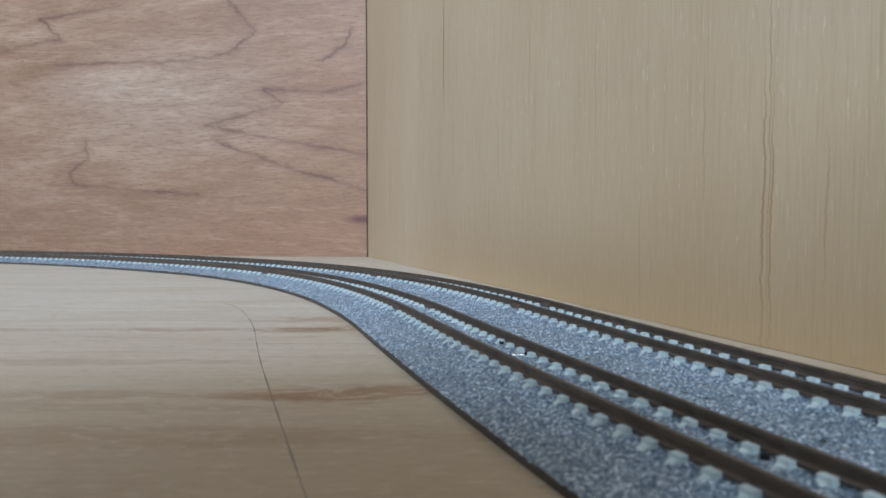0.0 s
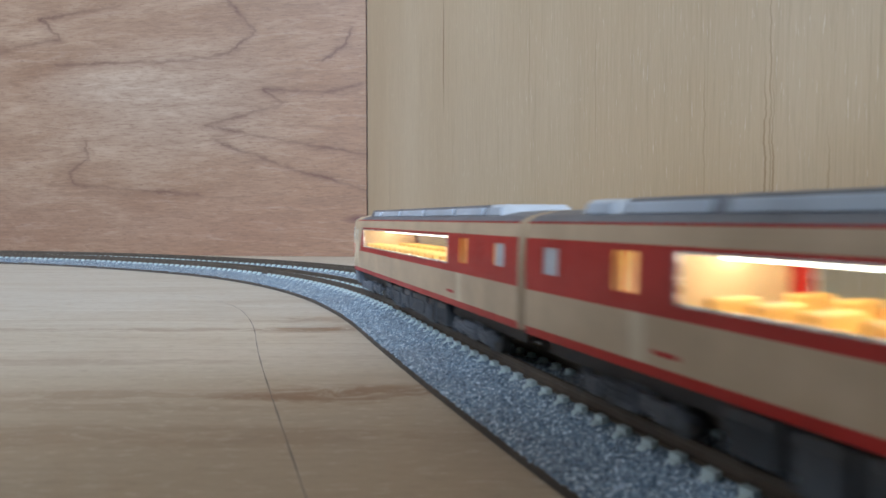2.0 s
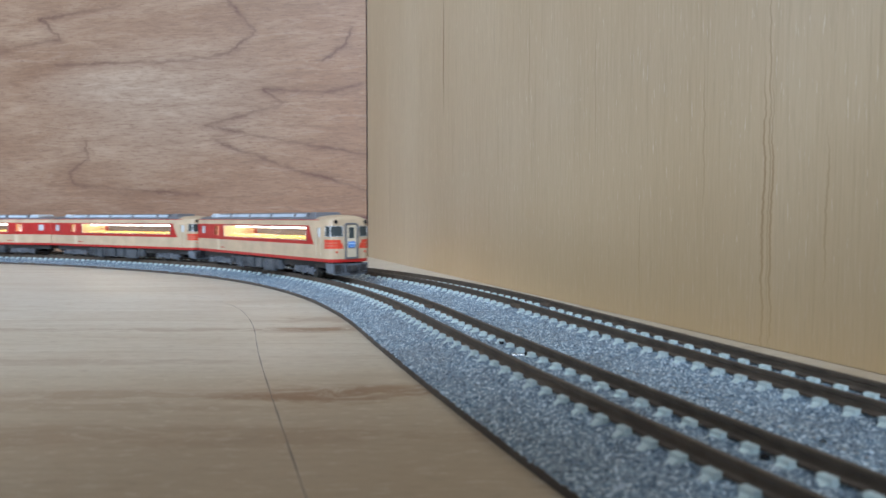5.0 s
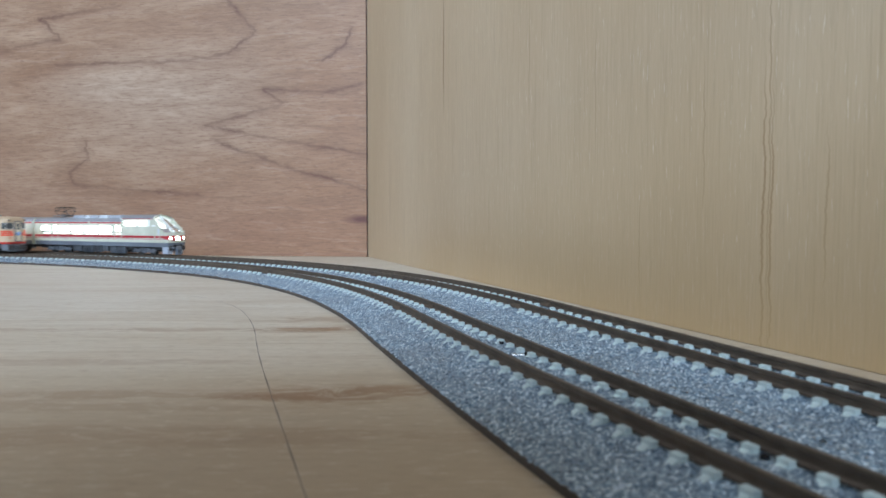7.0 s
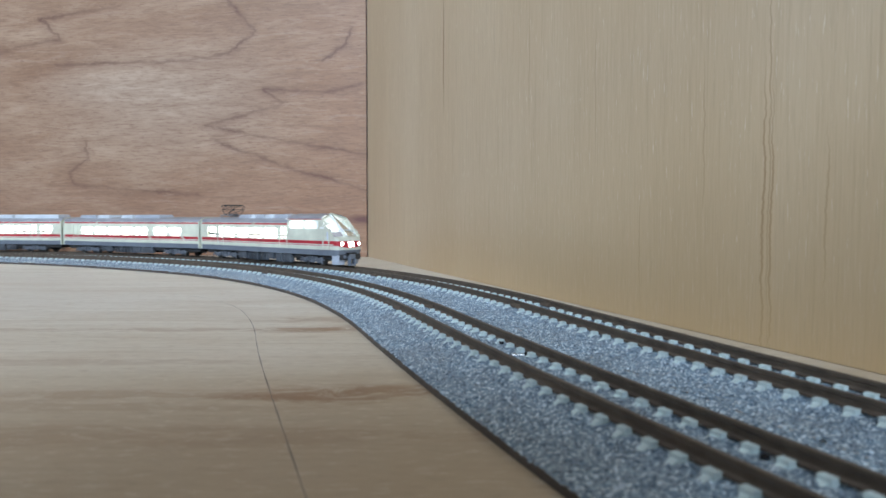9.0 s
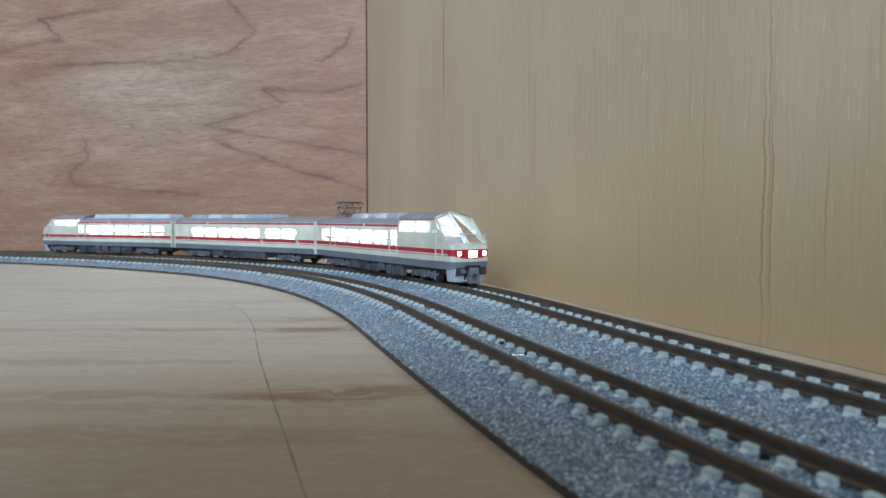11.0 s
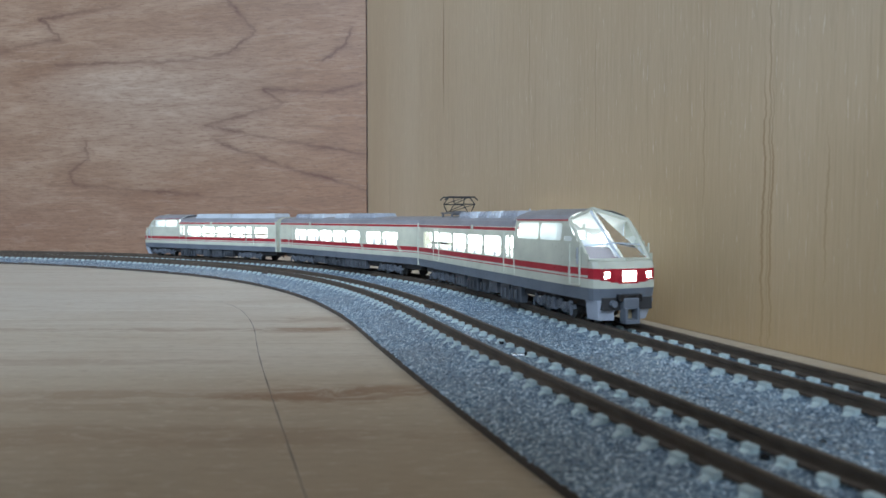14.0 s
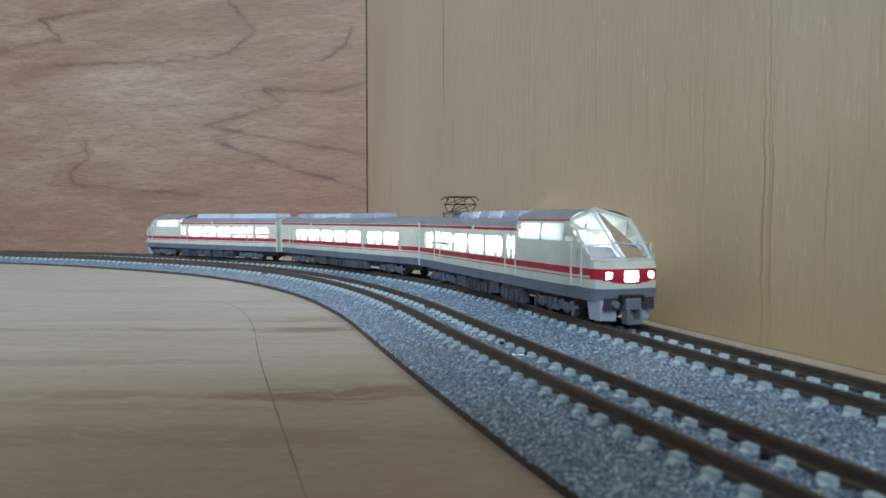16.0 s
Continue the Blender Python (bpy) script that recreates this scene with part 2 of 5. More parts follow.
def ballast_material():
    m, n, links, out = material("moulded_ballast")
    v = coords(n, links)
    cell = node(n, "ShaderNodeTexVoronoi", Scale=3300.0)
    links.new(v, cell.inputs["Vector"])
    big = noise_tex(n, links, v, 60, 3)
    fine = noise_tex(n, links, v, 2600, 4, 0.7)
    g = n.new("ShaderNodeSeparateColor")
    links.new(cell.outputs["Color"], g.inputs[0])
    # the near-white last stop paints sparkle into some grains
    col = ramp(n, links, g.outputs[0], [(0.0, (0.065, 0.108, 0.158)), (0.45, (0.168, 0.252, 0.335)), (0.80, (0.36, 0.475, 0.58)), (0.93, (0.78, 0.90, 0.97))])
    col = mix(n, links, ramp(n, links, big, [(0.35, 0.3), (0.65, 0.0)]), col, (0.13, 0.15, 0.17))
    glint_chip = node(n, "ShaderNodeTexVoronoi", Scale=1.0)
    links.new(coords(n, links, (1100, 2100, 1500), (0, 0, radians(25))), glint_chip.inputs["Vector"])
    tone = n.new("ShaderNodeSeparateColor")
    links.new(glint_chip.outputs["Color"], tone.inputs[0])
    # pale flecks: glints of the ballast put into its colour
    pale = math_node(n, links, "MULTIPLY", ramp(n, links, tone.outputs[0], [(0.90, 0.0), (0.92, 1.0)]), ramp(n, links, glint_chip.outputs["Distance"], [(0.25, 1.0), (0.4, 0.0)]))
    col = mix(n, links, math_node(n, links, "MULTIPLY", pale, 0.8), col, (0.80, 0.90, 0.97))
    dark = math_node(n, links, "MULTIPLY", ramp(n, links, tone.outputs[1], [(0.80, 0.0), (0.84, 1.0)]), ramp(n, links, glint_chip.outputs["Distance"], [(0.3, 1.0), (0.5, 0.0)]))
    col = mix(n, links, math_node(n, links, "MULTIPLY", dark, 0.6), col, (0.05, 0.075, 0.11))
    links.new(col, out.inputs["Base Color"])
    links.new(ramp(n, links, g.outputs[1], [(0.0, 0.15), (1.0, 0.6)]), out.inputs["Roughness"])
    bump(n, links, fine, out, 0.8, 0.00025)
    return m


def rail_material():
    m, n, links, out = material("weathered_rail")
    v = coords(n, links)
    t = noise_tex(n, links, v, 300, 4)
    col = ramp(n, links, t, [(0.3, (0.075, 0.056, 0.041)), (0.7, (0.125, 0.096, 0.072))])
    links.new(col, out.inputs["Base Color"])
    out.inputs["Roughness"].default_value = 0.6
    return m


LAUAN, PALE, TABLE, BALLAST, RAIL = lauan_board(), pale_board(), table_board(), ballast_material(), rail_material()
TIE = paint("concrete_tie", (0.63, 0.76, 0.77), 0.5, 0, 0.25, 1500)
BROWN_EDGE = paint("roadbed_edge", (0.075, 0.06, 0.05), 0.6)
PENCIL = paint("pencil_line", (0.12, 0.10, 0.095), 0.6)
PLASTER = paint("room_paint", (0.72, 0.71, 0.69), 0.7, 0, 0.06, 20)
ROOMFLOOR = paint("room_floor", (0.30, 0.22, 0.15), 0.5, 0, 0.2, 20)
CREAM = paint("cream_paint", (0.58, 0.45, 0.31), 0.42)
CREAM_LIGHT = paint("cream_door_paint", (0.70, 0.60, 0.45), 0.42)
RED = paint("red_paint", (0.48, 0.016, 0.014), 0.36)
VERMILION = paint("vermilion_paint", (0.74, 0.065, 0.03), 0.36)
ROOF_GREY = paint("roof_grey", (0.15, 0.158, 0.18), 0.4)
SLATE = paint("slate_roof", (0.30, 0.31, 0.345), 0.36)
UNIT_GREY = paint("roof_unit_grey", (0.42, 0.46, 0.53), 0.25)
UNIT_LIGHT = paint("roof_unit_light", (0.62, 0.68, 0.75), 0.3)
# the pale blue of these panels holds reflected sky
SKY_SHEEN_PANEL = paint("sky_sheen_roof_panel", (0.52, 0.62, 0.74), 0.18)
UNDER = paint("underframe_grey", (0.115, 0.13, 0.155), 0.4, 0, 0.35)
UNDER_BOX = paint("equipment_grey", (0.075, 0.085, 0.10), 0.45, 0, 0.4)
UNDER_DARK = paint("underframe_black", (0.035, 0.036, 0.04), 0.5)
WHEEL = paint("blackened_wheel", (0.09, 0.085, 0.08), 0.35, 0.7)
SILVER = paint("silver_trim", (0.62, 0.63, 0.64), 0.25, 0.7)
GREY_TRIM = paint("grey_gangway", (0.16, 0.16, 0.17), 0.5)
BLACK = paint("black_lens", (0.02, 0.02, 0.022), 0.2)
SEAT_ORANGE = paint("amber_seat", (0.80, 0.50, 0.14), 0.5)
INSIDE_CREAM = paint("interior_cream", (0.84, 0.74, 0.52), 0.5)
BULKHEAD = paint("amber_bulkhead", (0.66, 0.50, 0.29), 0.5)
IVORY = paint("ivory_paint", (0.63, 0.65, 0.55), 0.32)


def let_light_through(m, share, colour):
    """Thin plastic: a share of the light passes into the other side."""
    n, links = m.node_tree.nodes, m.node_tree.links
    thin = n.new("ShaderNodeBsdfTranslucent")
    thin.inputs["Color"].default_value = (*colour, 1)
    both = n.new("ShaderNodeMixShader")
    both.inputs[0].default_value = share
    links.new(n["Principled BSDF"].outputs[0], both.inputs[1])
    links.new(thin.outputs[0], both.inputs[2])
    links.new(both.outputs[0], n["Material Output"].inputs[0])


let_light_through(IVORY, 0.05, (0.9, 0.95, 0.82))
MILKY = paint("milky_glazing", (0.80, 0.83, 0.82), 0.15)
let_light_through(MILKY, 0.6, (0.95, 0.98, 0.97))
SKIRT_PALE = paint("pale_blue_grey_paint", (0.48, 0.52, 0.60), 0.34)
SKIRT_GREY = paint("blue_grey_paint", (0.165, 0.19, 0.23), 0.34)
SCARLET = paint("scarlet_paint", (0.46, 0.012, 0.03), 0.34)
INSIDE_WHITE = paint("interior_white", (0.85, 0.86, 0.84), 0.5)
DASH = paint("dashboard_grey", (0.34, 0.31, 0.31), 0.5)
HEADSIGN_BLUE = paint("headsign_blue", (0.06, 0.22, 0.62), 0.3)
HEADSIGN_PALE = paint("headsign_pale", (0.42, 0.62, 0.88), 0.3)
BRASS = paint("coupler_tan", (0.42, 0.34, 0.20), 0.4)
GLASS = clear("clear_glazing")
DARK_GLASS = paint("dark_glazing", (0.05, 0.065, 0.07), 0.08)
WARM_LIGHT = glow("warm_car_light", (1.0, 0.91, 0.76), 8.0)
AMBER_GLOW = glow("amber_vestibule_glow", (1.0, 0.52, 0.13), 0.7)
WHITE_LIGHT = glow("white_car_light", (0.95, 1.0, 0.95), 5.0)
CAB_LIGHT = glow("cab_light", (0.95, 1.0, 0.97), 3.0)
HEADLIGHT = glow("headlight_glow", (1.0, 0.97, 0.82), 30.0)


# ---- mesh helpers ----
def place(*v):
    return Vector([c * 0.001 for c in v])


def part(name, bm, mats, parent=None, label="", smooth=False):
    mesh = bpy.data.meshes.new(name)
    bmesh.ops.scale(bm, vec=(0.001, 0.001, 0.001), verts=bm.verts)
    bm.to_mesh(mesh)
    bm.free()
    for m in mats if isinstance(mats, (list, tuple)) else [mats]:
        mesh.materials.append(m)
    if smooth:
        for p in mesh.polygons:
            p.use_smooth = True
    ob = new(name, mesh)
    ob.parent = parent
    if label:
        ob["label"] = label
    return ob


def box(bm, x0, x1, y0, y1, z0, z1, mat=0, bevel=0.0, taper=0.0):
    """A box, its top drawn in by taper and its edges bevelled."""
    vs = [bm.verts.new(p) for p in ((x0, y0, z0), (x1, y0, z0), (x1, y1, z0), (x0, y1, z0),
                                    (x0 + taper, y0 + taper, z1), (x1 - taper, y0 + taper, z1), (x1 - taper, y1 - taper, z1), (x0 + taper, y1 - taper, z1))]
    fs = [bm.faces.new([vs[i] for i in q]) for q in ((3, 2, 1, 0), (4, 5, 6, 7), (0, 1, 5, 4), (1, 2, 6, 5), (2, 3, 7, 6), (3, 0, 4, 7))]
    for f in fs:
        f.material_index = mat
    if bevel:
        r = bmesh.ops.bevel(bm, geom=list({e for f in fs for e in f.edges}), offset=bevel, segments=2, affect="EDGES", profile=0.5)
        for f in r["faces"]:
            f.material_index = mat
    return vs


def rod(bm, a, b, r, sides=6, mat=0):
    """A round bar from a to b."""
    a, b = Vector(a), Vector(b)
    d = (b - a).normalized()
    u = d.orthogonal().normalized()
    w = d.cross(u)
    rings = []
    for c in (a, b):
        rings.append([bm.verts.new(c + (u * math.cos(t) + w * math.sin(t)) * r) for t in [2 * math.pi * i / sides for i in range(sides)]])
    for i in range(sides):
        j = (i + 1) % sides
        bm.faces.new((rings[0][i], rings[0][j], rings[1][j], rings[1][i])).material_index = mat
    bm.faces.new(rings[0][::-1]).material_index = mat
    bm.faces.new(rings[1]).material_index = mat


def prism(bm, outline, axis, a, b, mat=0):
    """An outline in the two other axes, drawn out along axis from a to b."""
    def at(p, q, c):
        return {"x": (c, p, q), "y": (p, c, q), "z": (p, q, c)}[axis]
    lo = [bm.verts.new(at(p, q, a)) for p, q in outline]
    hi = [bm.verts.new(at(p, q, b)) for p, q in outline]
    k = len(outline)
    fs = [bm.faces.new((lo[i], lo[(i + 1) % k], hi[(i + 1) % k], hi[i])) for i in range(k)]
    fs += [bm.faces.new(lo[::-1]), bm.faces.new(hi)]
    for f in fs:
        f.material_index = mat
    bmesh.ops.recalc_face_normals(bm, faces=fs)


# ---- the line of the track ----
KNOTS = (40, 110, 175, 240, 320, 420, 520, 700)
BENDS = (0.0, -0.546, -0.300, 1.941, 2.555, 2.864, 1.463, 2.200, 0.0)
STEP = 2.0
S0, S1 = -540.0, 1720.0
SPACING, TRACK_Z = 34.03, 5.33
HEADING, BESIDE = -0.3451, 55.99


def lay_line():
    """The near track's centre line: places and left-hand normals every STEP, from S0 to S1."""
    s = np.arange(S0, S1, STEP)
    bend = np.array(BENDS)[np.searchsorted(KNOTS, s)]
    zero = int(np.argmin(abs(s)))
    turn = np.concatenate([[0], np.cumsum(bend[:-1]) * STEP * 0.001])
    head = HEADING - (turn - turn[zero])
    u = np.stack([np.sin(head), np.cos(head)], 1)
    p = np.concatenate([[[0, 0]], np.cumsum((u[:-1] + u[1:]) / 2 * STEP, axis=0)])
    left = np.stack([-u[:, 1], u[:, 0]], 1)
    p = p - p[zero] - left[zero] * BESIDE
    return s, p, left


LINE_S, LINE_P, LINE_N = lay_line()
FAR_P = LINE_P - LINE_N * SPACING
FAR_S = np.concatenate([[0], np.cumsum(np.linalg.norm(np.diff(FAR_P, axis=0), axis=1))])
FAR_S -= np.interp(-60.0, LINE_S, FAR_S) + 60.0


def on_line(s, off=0.0, far=False):
    """The place at the length s along a track, off millimetres to its left."""
    S, P = (FAR_S, FAR_P) if far else (LINE_S, LINE_P)
    x, y = np.interp(s, S, P[:, 0]), np.interp(s, S, P[:, 1])
    nx, ny = np.interp(s, S, LINE_N[:, 0]), np.interp(s, S, LINE_N[:, 1])
    k = math.hypot(nx, ny)
    return np.array([x + nx / k * off, y + ny / k * off])


def left_of(s, far=False):
    S = FAR_S if far else LINE_S
    v = np.array([np.interp(s, S, LINE_N[:, 0]), np.interp(s, S, LINE_N[:, 1])])
    return v / np.linalg.norm(v)


# ---- room ----
def room():
    bm = bmesh.new()
    box(bm, -2600, 1600, -2200, 1700, -60, -12.0)
    tagged(part("floor", bm, ROOMFLOOR), "brown wooden room floor under the baseboard", "floor", kind="structure")
    for name, b in (("wall_north", (-2600, 1600, 1700, 1780, -12, 2300)), ("wall_west", (-2680, -2600, -2280, 1780, -12, 2300)), ("wall_east", (1600, 1680, -2280, 1780, -12, 2300))):
        bm = bmesh.new()
        box(bm, *b)
        tagged(part(name, bm, PLASTER), "plain off-white room wall", "wall", kind="structure")
    bm = bmesh.new()
    for b in ((-2600, -1520, -2280, -2200, -12, 2300), (720, 1600, -2280, -2200, -12, 2300), (-1520, 720, -2280, -2200, -12, 680), (-1520, 720, -2280, -2200, 1920, 2300)):
        box(bm, *b)
    tagged(part("wall_south", bm, PLASTER), "plain off-white room wall with a window opening", "wall", kind="structure")
    bm = bmesh.new()
    for b in ((-1520, 720, -2262, -2218, 680, 722), (-1520, 720, -2262, -2218, 1878, 1920), (-1520, -1478, -2262, -2218, 722, 1878), (678, 720, -2262, -2218, 722, 1878), (-422, -378, -2262, -2218, 722, 1878)):
        box(bm, *b)
    tagged(part("window_1", bm, PLASTER), "plain white window frame in the wall", "window", kind="structure")
    bm = bmesh.new()
    box(bm, -2680, 1680, -2280, 1780, 2300, 2380)
    tagged(part("ceiling", bm, PLASTER), "plain off-white ceiling", "ceiling", kind="structure")


room()

# ---- baseboard and upright boards ----
CORNER = np.array([-57.0, 538.5])


def upright_board(name, a, b, height, thick, mat, label):
    """A board standing on the baseboard whose face runs from a to b, with its thickness behind that face."""
    a, b = np.array(a, float), np.array(b, float)
    length = float(np.linalg.norm(b - a))
    bm = bmesh.new()
    box(bm, 0, length, 0, thick, 0.05, height, bevel=0.15)
    ob = part(name, bm, mat)
    ang = math.degrees(math.atan2(b[1] - a[1], b[0] - a[0]))
    ob.matrix_world = pose(a[0] * 0.001, a[1] * 0.001, 0, 0, 0, ang)
    return tagged(ob, label, "board", kind="structure")


def boards():
    bm = bmesh.new()
    box(bm, -1900, 320, -680, 760, -12, 0)
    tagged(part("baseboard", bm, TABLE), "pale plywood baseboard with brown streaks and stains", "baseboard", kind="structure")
    d = np.array([math.sin(-0.3305), math.cos(-0.3305)])
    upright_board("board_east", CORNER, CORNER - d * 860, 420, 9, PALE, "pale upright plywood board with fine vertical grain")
    w = np.array([-math.cos(radians(7.5)), math.sin(radians(7.5))])
    upright_board("board_north", CORNER + w * 1500 + np.array([-0.8, 0]), CORNER + np.array([-1.2, 0]), 420, 9, LAUAN, "reddish upright lauan plywood board with wavy figure")


boards()


def shade_block():
    """Unseen dark block added behind the eye to shade the near board and trains."""
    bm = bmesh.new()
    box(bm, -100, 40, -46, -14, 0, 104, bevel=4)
    tagged(part("shade_block", bm, GREY_TRIM), "unseen dark grey block added to shade the near baseboard", "block")


shade_block()


def pencil_line():
    """A thin drawn line that keeps beside the track at an even distance."""
    bm = bmesh.new()
    prev = None
    for s in np.arange(-40, 330, 3.0):
        off = 45.2 + max(0.0, s - 235) ** 2 * 0.0022 + 0.25 * math.sin(s * 0.05)
        half = 0.075 + 0.03 * math.sin(s * 0.31) - 0.05 * max(0, (s - 230) / 100)
        a, b = on_line(s, off - half), on_line(s, off + half)
        pair = [bm.verts.new((*a, 0.03)), bm.verts.new((*b, 0.03))]
        if prev:
            bm.faces.new((prev[0], pair[0], pair[1], prev[1]))
        prev = pair
    bmesh.ops.recalc_face_normals(bm, faces=bm.faces)
    tagged(part("pencil_line", bm, PENCIL), "thin grey pencil line drawn along the baseboard", "line", kind="structure")


pencil_line()


# ---- track ----
def sweep(bm, profile, stations, far, closed=True, mat=0):
    """Draws a profile of (offset, height) along the track through the stations."""
    prev = None
    for s in stations:
        ring = [bm.verts.new((*on_line(s, o, far), z)) for o, z in profile]
        if prev:
            k = len(ring)
            for i in range(k if closed else k - 1):
                j = (i + 1) % k
                bm.faces.new((prev[i], ring[i], ring[j], prev[j])).material_index = mat
        elif closed:
            bm.faces.new(ring).material_index = mat
        prev = ring
    if closed:
        bm.faces.new(prev[::-1]).material_index = mat


def tie_mesh():
    """A moulded concrete tie with rail seats and clips, its length along y, its top at rail-foot height."""
    bm = bmesh.new()
    side = [(7.6, 0.5, -0.7), (7.1, 0.56, -0.36), (6.66, 0.62, -0.1), (6.62, 0.96, 0.40), (5.62, 0.96, 0.44), (5.58, 0.7, 0.0), (4.14, 0.7, 0.0),
            (4.1, 0.96, 0.44), (3.12, 0.96, 0.40), (3.08, 0.62, -0.1), (2.4, 0.56, -0.3), (1.8, 0.5, -0.5)]
    rings = []
    for y, half, z in [(-y, h, z) for y, h, z in side] + side[::-1]:
        rings.append([bm.verts.new(p) for p in ((-half, y, -1.3), (-half, y, z), (half, y, z), (half, y, -1.3))])
    for a, b in zip(rings, rings[1:]):
        for i in range(4):
            bm.faces.new((a[i], b[i], b[(i + 1) % 4], a[(i + 1) % 4]))
    bm.faces.new(rings[0])
    bm.faces.new(rings[-1][::-1])
    bmesh.ops.recalc_face_normals(bm, faces=bm.faces)
    bmesh.ops.scale(bm, vec=(0.001, 0.001, 0.001), verts=bm.verts)
    mesh = bpy.data.meshes.new("tie")
    bm.to_mesh(mesh)
    bm.free()
    mesh.materials.append(TIE)
    return mesh


TIE_MESH = tie_mesh()
PITCH = 5.24


def roadbed_height(o, outer):
    """Height of the moulded ballast across the bed; outer is the side with the free edge (1 left, -1 right)."""
    a = abs(o)
    if a < 6.5:
        return 3.12 if 3.9 < a < 5.9 else 2.96
    if a < 8.9:
        return 2.96 - (a - 6.5) * 0.34
    if o * outer > 0:
        return 2.14 - (a - 8.9) * 0.09
    return 2.14 - (a - 8.9) * 0.03


def roadbed(track, far, s0, s1, step, across, name="roadbed"):
    """Moulded ballast: a fine uneven sheet whose free edge drops to the baseboard."""
    outer = -1 if far else 1
    offs = np.linspace(-SPACING / 2, 19.3, across) if not far else np.linspace(-19.3, SPACING / 2, across)
    st = np.arange(s0, s1 + step * 0.5, step)
    rng = np.random.default_rng(7 if far else 5)
    verts, faces = [], []
    base = np.array([roadbed_height(o, outer) for o in offs])
    for s in st:
        c, n = on_line(s, 0, far), left_of(s, far)
        z = base + rng.normal(0, 0.12, across)
        jo = offs + rng.normal(0, 0.10, across)
        jo[0], jo[-1] = offs[0], offs[-1]
        row = [(c[0] + n[0] * o, c[1] + n[1] * o, max(0.4, h)) for o, h in zip(jo, z)]
        verts += row
    k = across
    for i in range(len(st) - 1):
        for j in range(k - 1):
            faces.append((i * k + j, (i + 1) * k + j, (i + 1) * k + j + 1, i * k + j + 1))
    count = len(faces)
    e = 0 if far else k - 1
    lip = len(verts)
    for s in st:
        o = offs[e]
        verts.append((*on_line(s, o, far), 0.0))
    for i in range(len(st) - 1):
        q = (i * k + e, lip + i, lip + i + 1, (i + 1) * k + e)
        faces.append(q[::-1] if far else q)
    mesh = bpy.data.meshes.new(name)
    mesh.from_pydata([(x * 0.001, y * 0.001, z * 0.001) for x, y, z in verts], [], faces)
    mesh.materials.append(BALLAST)
    mesh.materials.append(BROWN_EDGE)
    mesh.polygons.foreach_set("material_index", [0] * count + [1] * (len(faces) - count))
    mesh.update()
    ob = new(name, mesh)
    ob.parent = track
    ob["label"] = "blue-grey moulded ballast bed with a dark brown edge"
    return ob


def track(far, joints):
    name = "model_railway_track"
    root = new(name)
    tagged(root, "outer model track on grey ballast beside the pale board" if far else "inner model track on grey ballast with brown rails",
           "model track", "parallel model tracks")
    roadbed(root, far, -40, 330, 0.55, 70)
    roadbed(root, far, 330, 700, 1.1, 40)
    roadbed(root, far, 700, S1 - 20, 20, 12)
    roadbed(root, far, S0 + 10, -40, 20, 12)
    ends = [S0 + 12, *joints, S1 - 24]
    for side in (1, -1):
        c = side * 4.85
        t = TRACK_Z
        prof = [(c - 0.36, t), (c + 0.36, t), (c + 0.36, t - 0.55), (c + 0.16, t - 0.75), (c + 0.16, t - 1.5), (c + 0.8, t - 1.75), (c + 0.8, t - 2.0),
                (c - 0.8, t - 2.0), (c - 0.8, t - 1.75), (c - 0.16, t - 1.5), (c - 0.16, t - 0.75), (c - 0.36, t - 0.55)]
        for a, b in zip(ends, ends[1:]):
            st = list(np.arange(a + 0.15, b - 0.15, 6.0)) + [b - 0.15]
            bm = bmesh.new()
            sweep(bm, prof, st, far)
            bmesh.ops.recalc_face_normals(bm, faces=bm.faces)
            part("rail", bm, RAIL, root)
        for j in joints:
            bm = bmesh.new()
            sweep(bm, [(c - 0.42, t - 0.8), (c + 0.42, t - 0.8), (c + 0.95, t - 1.9), (c - 0.95, t - 1.9)], [j - 2.2, j, j + 2.2], far)
            bmesh.ops.recalc_face_normals(bm, faces=bm.faces)
            part("rail_joiner", bm, RAIL, root, "dark rail joiner")
    if not far:
        for s, o in ((135.3, -3.4), (122.3, -3.4), (60.0, -3.0)):
            bm = bmesh.new()
            p = on_line(s, o, far)
            rod(bm, (p[0], p[1], 2.4), (p[0], p[1], 3.5), 0.55, 10)
            part("track_nail", bm, BLACK, root, "small black track nail")
        # small silver plate added to give a bright glint between the rails
        bm = bmesh.new()
        p = on_line(122.6, -1.6, far)
        box(bm, p[0] - 1.3, p[0] + 1.3, p[1] - 0.5, p[1] + 0.5, 2.9, 3.25, bevel=0.12)
        part("glint_plate", bm, SILVER, root, "small shiny plate for a glint between the rails")
    far_off = bmesh.new()
    shift = 2.1 if far else 0.0
    for i in range(int(S0 / PITCH) + 4, int(S1 / PITCH) - 6):
        s = i * PITCH + shift
        if any(abs(s - j) < 2.7 for j in joints):
            continue
        p, n = on_line(s, 0, far), left_of(s, far)
        ang = math.degrees(math.atan2(n[1], n[0])) - 90
        m = pose(p[0] * 0.001, p[1] * 0.001, (TRACK_Z - 2.0) * 0.001, 0, 0, ang)
        if -20 < s < 680:
            ob = new("tie", TIE_MESH)
            ob.parent = root
            ob.matrix_local = m
        else:
            k = len(far_off.verts)
            far_off.from_mesh(TIE_MESH)
            far_off.verts.ensure_lookup_table()
            bmesh.ops.transform(far_off, matrix=m, verts=far_off.verts[k:])
    bmesh.ops.scale(far_off, vec=(1000, 1000, 1000), verts=far_off.verts)
    tagged(part("distant_ties", far_off, TIE, root), kind="stuff")
    return root


NEAR_TRACK = track(False, [-90.0, 193.0, 345.0])
